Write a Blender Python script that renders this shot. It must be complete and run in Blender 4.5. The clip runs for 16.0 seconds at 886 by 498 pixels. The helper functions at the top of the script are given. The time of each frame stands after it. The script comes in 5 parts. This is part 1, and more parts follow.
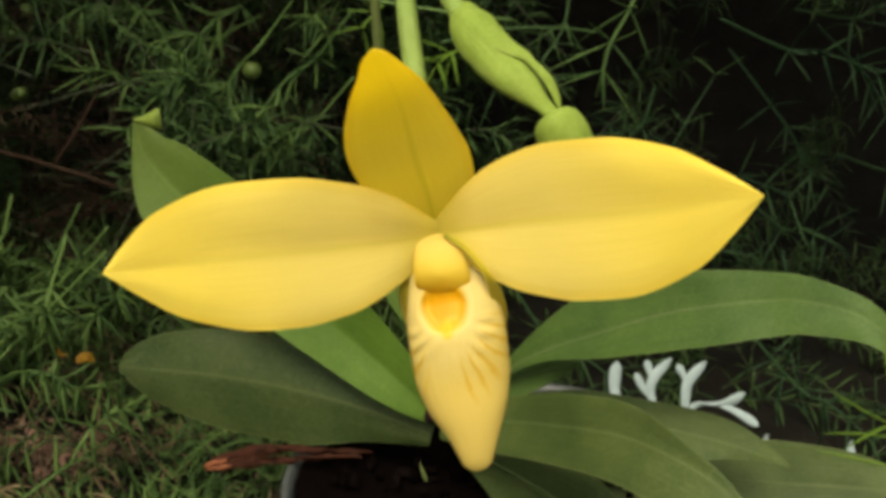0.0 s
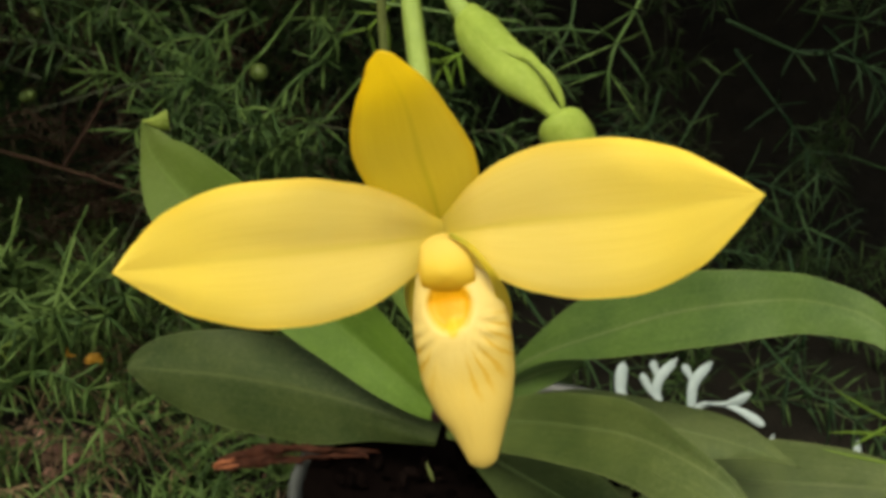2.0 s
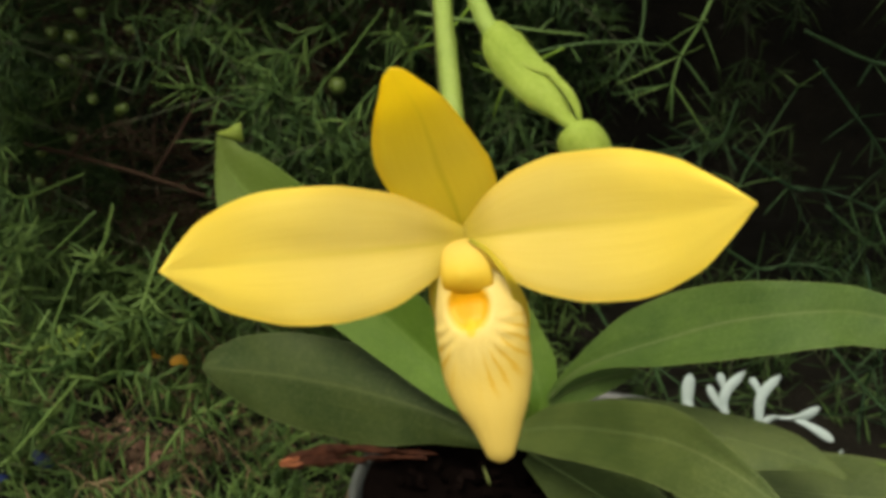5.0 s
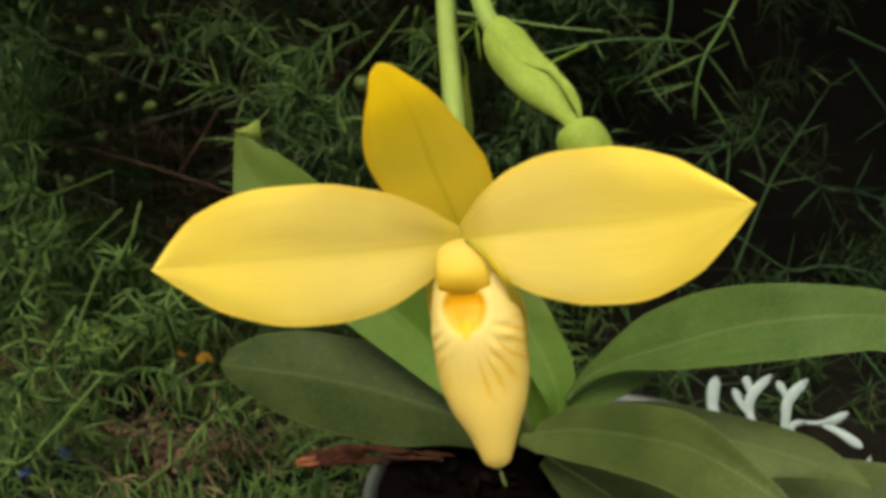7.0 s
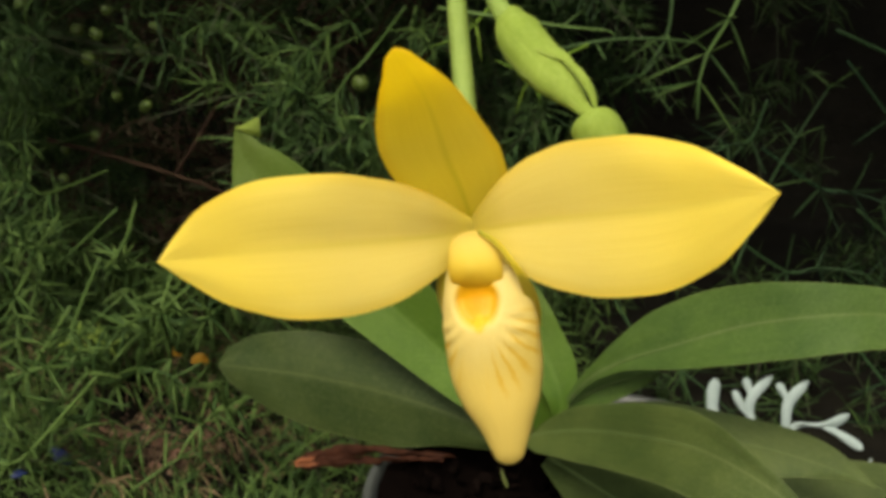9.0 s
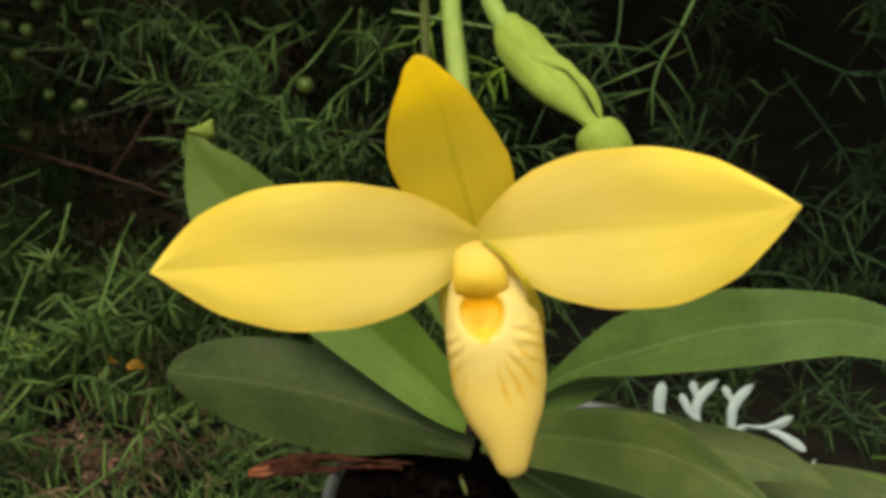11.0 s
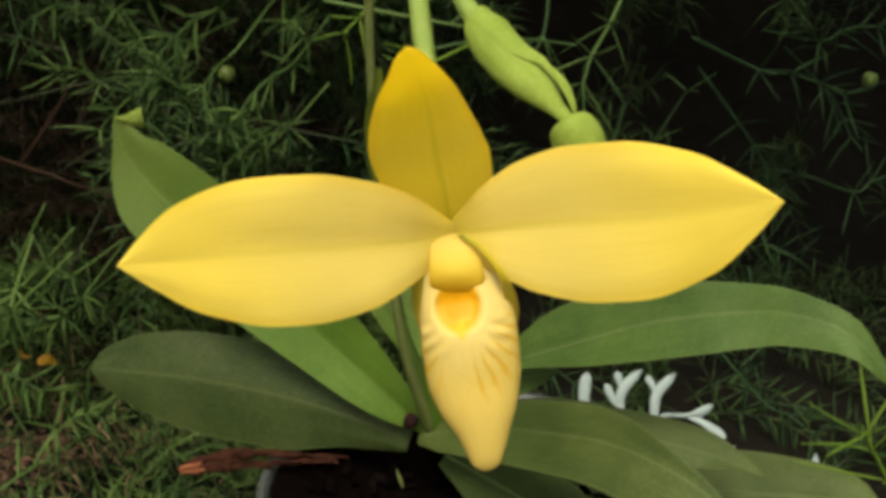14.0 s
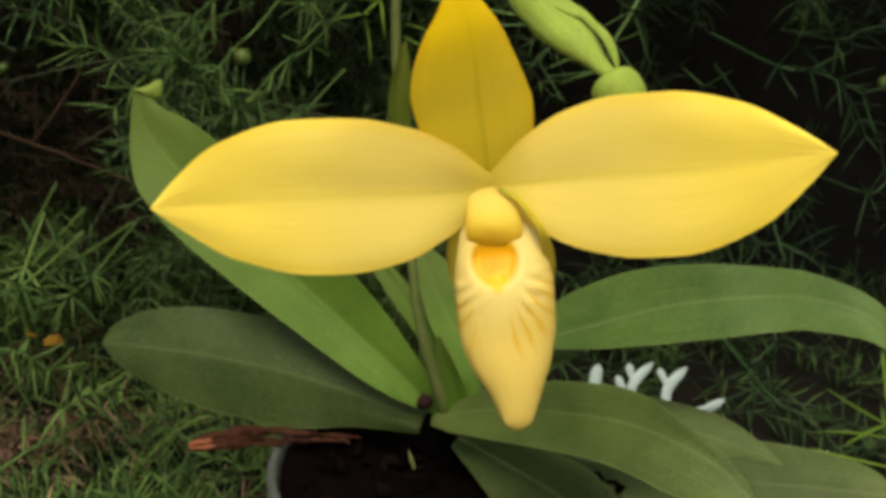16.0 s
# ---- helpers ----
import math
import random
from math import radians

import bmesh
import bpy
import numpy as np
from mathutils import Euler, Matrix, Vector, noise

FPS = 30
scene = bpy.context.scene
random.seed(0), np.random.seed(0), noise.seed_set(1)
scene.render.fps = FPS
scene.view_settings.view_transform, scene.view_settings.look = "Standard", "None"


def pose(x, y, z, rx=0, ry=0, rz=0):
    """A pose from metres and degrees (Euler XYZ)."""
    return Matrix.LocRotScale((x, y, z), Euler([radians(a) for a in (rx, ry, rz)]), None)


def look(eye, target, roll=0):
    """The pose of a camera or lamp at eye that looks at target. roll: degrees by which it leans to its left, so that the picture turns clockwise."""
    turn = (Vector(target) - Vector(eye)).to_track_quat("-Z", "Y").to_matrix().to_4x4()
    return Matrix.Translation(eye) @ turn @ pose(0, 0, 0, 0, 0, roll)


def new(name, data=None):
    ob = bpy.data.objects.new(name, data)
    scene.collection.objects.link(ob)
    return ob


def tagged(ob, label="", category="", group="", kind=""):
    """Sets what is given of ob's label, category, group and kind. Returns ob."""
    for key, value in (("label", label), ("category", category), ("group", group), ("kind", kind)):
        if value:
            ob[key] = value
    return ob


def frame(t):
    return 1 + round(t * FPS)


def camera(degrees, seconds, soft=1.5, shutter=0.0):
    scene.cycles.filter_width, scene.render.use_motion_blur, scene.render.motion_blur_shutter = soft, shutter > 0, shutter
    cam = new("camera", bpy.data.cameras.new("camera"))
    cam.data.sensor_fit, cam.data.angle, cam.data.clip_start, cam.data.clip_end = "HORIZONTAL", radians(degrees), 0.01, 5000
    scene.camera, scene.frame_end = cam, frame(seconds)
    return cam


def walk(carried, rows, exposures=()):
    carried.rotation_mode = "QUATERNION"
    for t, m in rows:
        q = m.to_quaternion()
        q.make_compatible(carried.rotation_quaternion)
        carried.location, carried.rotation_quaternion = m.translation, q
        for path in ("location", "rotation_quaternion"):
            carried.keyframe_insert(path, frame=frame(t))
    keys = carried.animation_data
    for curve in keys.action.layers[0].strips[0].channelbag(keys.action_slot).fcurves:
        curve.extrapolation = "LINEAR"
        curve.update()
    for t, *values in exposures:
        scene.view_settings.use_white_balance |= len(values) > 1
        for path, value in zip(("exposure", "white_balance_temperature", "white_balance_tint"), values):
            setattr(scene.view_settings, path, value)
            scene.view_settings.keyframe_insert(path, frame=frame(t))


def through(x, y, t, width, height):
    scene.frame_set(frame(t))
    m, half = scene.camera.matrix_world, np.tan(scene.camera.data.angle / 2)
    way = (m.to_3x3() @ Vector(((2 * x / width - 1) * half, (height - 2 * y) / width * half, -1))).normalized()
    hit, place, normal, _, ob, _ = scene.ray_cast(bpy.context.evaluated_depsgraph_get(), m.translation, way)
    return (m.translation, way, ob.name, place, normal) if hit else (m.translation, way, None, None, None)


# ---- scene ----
cam = camera(47.0, 16.0, soft=4.2)
EYE, TILT = 0.31, -18.0
ROWS = [
    (0.0, 0.00000, 0.00000, 0.00000, -0.000, 0.000, -0.000),
    (0.5, -0.00093, 0.00004, -0.00028, -0.053, 0.021, -0.026),
    (1.0, -0.00073, -0.00056, -0.00006, 0.039, 0.030, 0.004),
    (1.5, -0.00049, -0.00103, -0.00007, 0.185, 0.099, 0.070),
    (2.0, 0.00028, -0.00187, -0.00037, 0.394, 0.086, 0.085),
    (2.5, 0.00454, -0.00445, 0.00027, 0.797, 0.199, 0.091),
    (3.0, 0.00731, -0.00625, -0.00028, 1.371, 0.380, 0.031),
    (3.5, 0.00881, -0.00664, -0.00158, 1.861, 0.410, -0.163),
    (4.0, 0.01037, -0.00925, -0.00129, 3.544, 0.525, -0.375),
    (4.2, 0.01071, -0.01021, -0.00129, 4.030, 0.752, -0.380),
    (6.3, 0.01878, -0.01111, -0.00235, 7.013, 0.467, -1.017),
    (6.5, 0.01961, -0.00903, -0.00264, 7.107, 0.407, -0.995),
    (7.0, 0.01899, -0.00643, -0.00120, 7.574, 0.617, -0.983),
    (7.5, 0.01950, -0.00541, -0.00068, 7.888, 0.786, -0.956),
    (8.0, 0.01984, -0.00621, 0.00044, 7.887, 0.958, -0.886),
    (8.5, 0.01920, -0.00585, -0.00056, 8.051, 1.083, -0.926),
    (9.0, 0.01531, -0.00370, -0.00327, 7.134, 0.864, -1.182),
    (9.5, 0.01089, -0.00377, -0.00227, 5.557, 0.860, -1.295),
    (9.7, 0.00945, -0.00282, -0.00239, 4.727, 0.774, -1.334),
    (11.8, -0.00027, -0.00131, -0.00192, 1.417, 1.212, -1.165),
    (12.0, -0.00044, -0.00100, -0.00151, 0.712, 0.952, -1.150),
    (12.5, -0.00281, -0.00076, -0.00130, -0.482, 0.629, -0.719),
    (13.0, -0.00463, -0.00037, -0.00197, -1.648, 0.438, -0.766),
    (13.5, -0.00585, -0.00081, -0.00214, -2.190, 0.555, -1.239),
    (14.0, -0.00982, -0.00110, -0.00206, -2.569, 0.706, -1.246),
    (14.5, -0.01089, -0.00072, -0.00211, -2.782, 0.674, -1.310),
    (15.0, -0.01394, -0.00082, -0.00206, -2.742, 0.671, -1.222),
    (15.5, -0.01675, -0.00069, -0.00309, -2.804, 0.838, -1.054),
    (15.6, -0.01534, -0.00021, -0.00299, -2.629, 0.847, -1.078),
    (15.7, -0.01411, -0.00014, -0.00324, -2.511, 0.814, -1.206),
    (15.8, -0.01258, 0.00048, -0.00489, -2.311, 0.860, -1.263),
    (15.9, -0.01269, 0.00149, -0.00690, -2.311, 0.948, -1.667),
    (16.0, -0.01499, 0.00203, -0.01035, -2.472, 0.890, -2.755),
]
walk(cam, [(t, pose(0, 0, EYE, TILT) @ pose(x, y, z, 90 + pitch, roll, yaw)) for t, x, y, z, yaw, pitch, roll in ROWS],
     exposures=[(0.0, 1.52, 7500, 8), (16.0, 1.52, 7500, 8)])

# ---- sky and sun: bright overcast ----
world = bpy.data.worlds.new("sky")
scene.world = world
world.use_nodes = True
wn = world.node_tree.nodes
sky = wn.new("ShaderNodeTexSky")
sky.sky_type, sky.sun_disc = "NISHITA", False
sky.sun_elevation, sky.sun_rotation = radians(56), radians(190)
wn["Background"].inputs["Strength"].default_value = 0.15
cloud = wn.new("ShaderNodeHueSaturation")
cloud.inputs["Saturation"].default_value = 0.25
world.node_tree.links.new(sky.outputs[0], cloud.inputs["Color"])
world.node_tree.links.new(cloud.outputs[0], wn["Background"].inputs["Color"])
sun = new("sun", bpy.data.lights.new("sun", "SUN"))
sun.data.energy, sun.data.angle, sun.data.color = 1.42, radians(24), (1.0, 0.95, 0.86)
sun.matrix_world = look((-0.35, -1.35, 2.5), (0, 0.2, 0.2))


# ---- materials ----
def material(name):
    m = bpy.data.materials.new(name)
    m.use_nodes = True
    t = m.node_tree
    return m, t.nodes, t.links, t.nodes["Principled BSDF"]


def ramp(nodes, stops):
    r = nodes.new("ShaderNodeValToRGB")
    while len(r.color_ramp.elements) < len(stops):
        r.color_ramp.elements.new(0.5)
    for e, (p, c) in zip(r.color_ramp.elements, stops):
        e.position, e.color = p, (*c, 1)
    return r


def coords(nodes, links, kind="Object", scale=(1, 1, 1)):
    c, m = nodes.new("ShaderNodeTexCoord"), nodes.new("ShaderNodeMapping")
    m.inputs["Scale"].default_value = scale
    links.new(c.outputs[kind], m.inputs[0])
    return m.outputs[0]


def noisy(nodes, links, vector, scale, detail=4.0, rough=0.6):
    n = nodes.new("ShaderNodeTexNoise")
    n.inputs["Scale"].default_value, n.inputs["Detail"].default_value, n.inputs["Roughness"].default_value = scale, detail, rough
    links.new(vector, n.inputs["Vector"])
    return n.outputs["Fac"]


def mixed(nodes, links, fac, a, b, blend="MIX"):
    m = nodes.new("ShaderNodeMix")
    m.data_type, m.blend_type = "RGBA", blend
    for socket, value in ((m.inputs[0], fac), (m.inputs[6], a), (m.inputs[7], b)):
        if isinstance(value, (int, float)):
            socket.default_value = value
        elif isinstance(value, tuple):
            socket.default_value = (*value, 1)
        else:
            links.new(value, socket)
    return m.outputs[2]


def sums(nodes, links, op, a, b=0.0, c=None):
    m = nodes.new("ShaderNodeMath")
    m.operation = op
    for i, value in enumerate((a, b, c)):
        if value is None:
            continue
        if isinstance(value, (int, float)):
            m.inputs[i].default_value = value
        else:
            links.new(value, m.inputs[i])
    return m.outputs[0]


def bumped(nodes, links, bsdf, height, strength, distance):
    b = nodes.new("ShaderNodeBump")
    b.inputs["Strength"].default_value, b.inputs["Distance"].default_value = strength, distance
    links.new(height, b.inputs["Height"])
    links.new(b.outputs[0], bsdf.inputs["Normal"])
    return b.outputs[0]


def thin(nodes, links, bsdf, colour, amount, normal=None):
    """Lets some light through a petal or a leaf."""
    tr, mx = nodes.new("ShaderNodeBsdfTranslucent"), nodes.new("ShaderNodeMixShader")
    links.new(colour, tr.inputs[0])
    mx.inputs[0].default_value = amount
    links.new(bsdf.outputs[0], mx.inputs[1])
    links.new(tr.outputs[0], mx.inputs[2])
    links.new(mx.outputs[0], nodes["Material Output"].inputs["Surface"])


def petal_material(name, inner, outer, rib, through=0.45):
    """Petal: colour runs from base to tip, fine lengthwise veins, a faint rib."""
    m, n, l, p = material(name)
    uv = n.new("ShaderNodeUVMap")
    sep = n.new("ShaderNodeSeparateXYZ")
    l.new(uv.outputs[0], sep.inputs[0])
    along, across = sep.outputs[0], sep.outputs[1]
    stretch = n.new("ShaderNodeMapping")
    stretch.inputs["Scale"].default_value = (2.6, 80.0, 1.0)
    l.new(uv.outputs[0], stretch.inputs[0])
    veins = noisy(n, l, stretch.outputs[0], 1.0, 3.0, 0.55)
    blot = noisy(n, l, coords(n, l, "Object", (1, 1, 1)), 90.0, 3.0)
    base = ramp(n, [(0.0, tuple(0.78 * v for v in rib)), (0.04, rib), (0.16, inner), (0.38, inner), (0.75, outer), (1.0, outer)])
    l.new(along, base.inputs[0])
    off = sums(n, l, "ABSOLUTE", sums(n, l, "SUBTRACT", across, 0.5))
    ribf = sums(n, l, "MULTIPLY", sums(n, l, "SMOOTH_MIN", sums(n, l, "MAXIMUM", sums(n, l, "SUBTRACT", 1.0, sums(n, l, "MULTIPLY", off, 22.0)), 0.0), 1.0, 0.2),
                sums(n, l, "SUBTRACT", 1.0, along))
    c = mixed(n, l, ribf, base.outputs[0], rib)
    streaks = ramp(n, [(0.36, (0, 0, 0)), (0.66, (1, 1, 1))])
    l.new(veins, streaks.inputs[0])
    c = mixed(n, l, sums(n, l, "MULTIPLY", streaks.outputs[0], 0.32), c, (outer[0] * 0.84, outer[1] * 0.80, outer[2] * 0.6))
    c = mixed(n, l, sums(n, l, "MULTIPLY", blot, 0.12), c, tuple(min(1, v * 1.1) for v in inner))
    rim = sums(n, l, "MAXIMUM", sums(n, l, "SUBTRACT", sums(n, l, "MULTIPLY", off, 9.0), 3.6), 0.0)
    c = mixed(n, l, sums(n, l, "MULTIPLY", rim, 0.5), c, (0.87, 0.64, 0.05))
    l.new(c, p.inputs["Base Color"])
    p.inputs["Roughness"].default_value = 0.55
    p.inputs["Specular IOR Level"].default_value = 0.25
    p.inputs["Sheen Weight"].default_value = 0.15
    bumped(n, l, p, veins, 0.25, 0.0005)
    thin(n, l, p, c, through)
    return m


def leaf_material(name, dark, light, rib, rough=0.45, spec=0.18, tip=None):
    """Strap leaf: parallel veins, pale rib, dusty mottling."""
    m, n, l, p = material(name)
    uv = n.new("ShaderNodeUVMap")
    sep = n.new("ShaderNodeSeparateXYZ")
    l.new(uv.outputs[0], sep.inputs[0])
    across = sep.outputs[1]
    stretch = n.new("ShaderNodeMapping")
    stretch.inputs["Scale"].default_value = (3.0, 60.0, 1.0)
    l.new(uv.outputs[0], stretch.inputs[0])
    veins = noisy(n, l, stretch.outputs[0], 1.0, 3.0, 0.6)
    ob = coords(n, l)
    cloud, dust = noisy(n, l, ob, 45.0, 6.0, 0.65), noisy(n, l, ob, 1200.0, 4.0, 0.75)
    f = sums(n, l, "ADD", sums(n, l, "ADD", sums(n, l, "MULTIPLY", cloud, 0.5), sums(n, l, "MULTIPLY", veins, 0.3)), sums(n, l, "MULTIPLY", dust, 0.3))
    base = ramp(n, [(0.42, dark), (0.66, light)])
    l.new(f, base.inputs[0])
    body = base.outputs[0]
    if tip:
        fade = sums(n, l, "MULTIPLY", sep.outputs[0], sums(n, l, "MULTIPLY", sep.outputs[0], 0.8))
        body = mixed(n, l, fade, body, tip)
    off = sums(n, l, "ABSOLUTE", sums(n, l, "SUBTRACT", across, 0.5))
    ribf = sums(n, l, "MULTIPLY", sums(n, l, "MAXIMUM", sums(n, l, "SUBTRACT", 1.0, sums(n, l, "MULTIPLY", off, 30.0)), 0.0), 0.42)
    edge = sums(n, l, "MULTIPLY", sums(n, l, "MAXIMUM", sums(n, l, "SUBTRACT", sums(n, l, "MULTIPLY", off, 40.0), 19.2), 0.0), 0.6)
    c = mixed(n, l, sums(n, l, "MAXIMUM", ribf, edge), body, rib)
    speck = ramp(n, [(0.50, (0, 0, 0)), (0.68, (1, 1, 1))])
    l.new(dust, speck.inputs[0])
    c = mixed(n, l, sums(n, l, "MULTIPLY", speck.outputs[0], 0.12), c, (0.22, 0.225, 0.12))
    l.new(c, p.inputs["Base Color"])
    p.inputs["Roughness"].default_value = rough
    p.inputs["Specular IOR Level"].default_value = spec
    bumped(n, l, p, sums(n, l, "ADD", veins, sums(n, l, "MULTIPLY", dust, 0.3)), 0.42, 0.0007)
    thin(n, l, p, c, 0.12)
    return m


def plain_material(name, a, b, scale=120.0, rough=0.7, bump=0.4, distance=0.001, through=0.0, spread=0.0, spec=0.3):
    """Two tones mottled at two scales; spread varies the pieces."""
    m, n, l, p = material(name)
    ob = coords(n, l)
    big, fine = noisy(n, l, ob, scale, 4.0), noisy(n, l, ob, scale * 7, 3.0, 0.7)
    f = sums(n, l, "ADD", sums(n, l, "MULTIPLY", big, 0.7), sums(n, l, "MULTIPLY", fine, 0.3))
    if spread:
        g = n.new("ShaderNodeNewGeometry")
        o = n.new("ShaderNodeObjectInfo")
        both = sums(n, l, "FRACT", sums(n, l, "ADD", g.outputs["Random Per Island"], o.outputs["Random"]))
        f = sums(n, l, "ADD", sums(n, l, "MULTIPLY", f, 1 - spread), sums(n, l, "MULTIPLY", both, spread))
    r = ramp(n, [(0.25, a), (0.75, b)])
    l.new(f, r.inputs[0])
    l.new(r.outputs[0], p.inputs["Base Color"])
    p.inputs["Roughness"].default_value = rough
    p.inputs["Specular IOR Level"].default_value = spec
    bumped(n, l, p, fine, bump, distance)
    if through:
        thin(n, l, p, r.outputs[0], through)
    return m


YELLOW = petal_material("yellow petal", (0.855, 0.705, 0.180), (0.90, 0.730, 0.112), (0.72, 0.59, 0.08))
DORSAL = petal_material("golden sepal", (0.94, 0.790, 0.175), (0.96, 0.79, 0.120), (0.70, 0.62, 0.08), 0.80)
OLIVE = petal_material("olive sepal", (0.55, 0.45, 0.03), (0.62, 0.46, 0.03), (0.40, 0.40, 0.04))
LEAF = leaf_material("leaf green", (0.026, 0.058, 0.010), (0.058, 0.103, 0.018), (0.115, 0.150, 0.042))
# Copy of the leaf green with shade on the low leaves put in.
LEAF_SHADED = leaf_material("leaf shaded green", (0.016, 0.030, 0.007), (0.034, 0.050, 0.012), (0.075, 0.095, 0.032), 0.5, 0.12)
LEAF_LIGHT = leaf_material("leaf fresh green", (0.036, 0.080, 0.008), (0.064, 0.120, 0.013), (0.09, 0.145, 0.03), 0.5, 0.10, (0.055, 0.074, 0.013))
LEAF_DUSTY = leaf_material("leaf dusty green", (0.033, 0.055, 0.012), (0.069, 0.094, 0.023), (0.13, 0.155, 0.058))
SHEATH = leaf_material("sheath olive", (0.045, 0.064, 0.006), (0.080, 0.098, 0.010), (0.11, 0.12, 0.02), 0.5, 0.12)
STEM = leaf_material("stem green", (0.135, 0.205, 0.034), (0.205, 0.280, 0.056), (0.30, 0.35, 0.13))
# Lighter green that paints light onto the turned-over leaf tip.
CURL = leaf_material("curled tip green", (0.095, 0.140, 0.016), (0.150, 0.200, 0.028), (0.22, 0.25, 0.09))
RIB = leaf_material("midrib green", (0.055, 0.085, 0.024), (0.085, 0.120, 0.038), (0.11, 0.14, 0.045))
STALK = leaf_material("stalk green", (0.065, 0.085, 0.022), (0.12, 0.145, 0.042), (0.16, 0.18, 0.06))
BUD = leaf_material("bud green", (0.120, 0.178, 0.021), (0.218, 0.288, 0.050), (0.28, 0.35, 0.10), 0.5, 0.08)
FERN_STEM = plain_material("fern stems", (0.012, 0.017, 0.006), (0.030, 0.038, 0.012), 60, 0.7, 0.3, 0.0004)
# Three copies of one fern green; shade is put into the first two.
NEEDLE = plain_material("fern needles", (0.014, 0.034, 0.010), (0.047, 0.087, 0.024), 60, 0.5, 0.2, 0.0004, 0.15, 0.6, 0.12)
NEEDLE_SHADE = plain_material("shaded needles", (0.009, 0.026, 0.010), (0.030, 0.062, 0.022), 60, 0.5, 0.2, 0.0004, 0.15, 0.6, 0.12)
NEEDLE_LIT = plain_material("lit needles", (0.027, 0.058, 0.015), (0.080, 0.134, 0.034), 60, 0.5, 0.2, 0.0004, 0.15, 0.6, 0.12)
NEEDLE_YOUNG = plain_material("young needles", (0.060, 0.112, 0.012), (0.11, 0.18, 0.022), 60, 0.5, 0.2, 0.0004, 0.2, 0.5, 0.12)
NEEDLE_SHOOT = plain_material("pale shoot needles", (0.11, 0.17, 0.03), (0.18, 0.25, 0.05), 60, 0.5, 0.2, 0.0004, 0.2, 0.5, 0.12)
TWIG = plain_material("brown twigs", (0.016, 0.009, 0.006), (0.042, 0.025, 0.015), 90, 0.8, 0.5, spec=0.05)
DEAD = plain_material("dead brown needles", (0.026, 0.020, 0.012), (0.070, 0.053, 0.032), 90, 0.8, 0.3, 0.0004, 0.1, 0.6, 0.05)
STRAW = plain_material("straw", (0.060, 0.042, 0.022), (0.170, 0.125, 0.070), 90, 0.8, 0.3, 0.0004, 0.1, 0.6, 0.05)
# The sheath's body is darkened for the leaf's shade; its tip stays bright.
DRY = plain_material("dry reddish sheath", (0.008, 0.003, 0.002), (0.062, 0.020, 0.009), 260, 0.6, 0.9, spec=0.1)
WITHERED = plain_material("withered maroon", (0.010, 0.004, 0.004), (0.030, 0.012, 0.011), 260, 0.8, 0.8, spec=0.08)
DRY_TIP = plain_material("dry orange fibre", (0.10, 0.030, 0.012), (0.30, 0.10, 0.035), 260, 0.7, 0.8)
# Near-black soil: the shade under the growth is put into its colour.
SOIL = plain_material("soil darkened for shade", (0.003, 0.0029, 0.0020), (0.0105, 0.0092, 0.0060), 28, 0.95, 0.9, 0.004, 0, 0, 0.08)
# Bark coloured near black to make up for missing shade in the pot.
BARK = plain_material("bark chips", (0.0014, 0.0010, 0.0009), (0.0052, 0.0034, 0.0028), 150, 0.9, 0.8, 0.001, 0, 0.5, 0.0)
LITTER = plain_material("dry litter", (0.045, 0.028, 0.018), (0.20, 0.130, 0.085), 210, 0.85, 0.5, 0.001, 0, 0.6, 0.1)
FLAKE = plain_material("tan bark flakes", (0.06, 0.028, 0.017), (0.24, 0.13, 0.09), 260, 0.85, 0.5, 0.001, 0, 0.6)
POT = plain_material("grey pot plastic", (0.028, 0.032, 0.029), (0.055, 0.061, 0.056), 60, 0.45, 0.15, 0.0005)
SILVER = plain_material("silver felt", (0.20, 0.258, 0.245), (0.29, 0.352, 0.335), 200, 0.95, 0.4, 0.0006, 0.1)
BERRY = plain_material("green berries", (0.056, 0.088, 0.016), (0.098, 0.142, 0.030), 120, 0.4, 0.2, 0.0004, 0, 0.4)
FALLEN = plain_material("orange fallen petals", (0.42, 0.21, 0.02), (0.55, 0.30, 0.03), 150, 0.6, 0.3, 0.0005, 0.2)
BLUE = plain_material("blue plastic", (0.004, 0.010, 0.042), (0.007, 0.018, 0.07), 90, 0.6, 0.2)


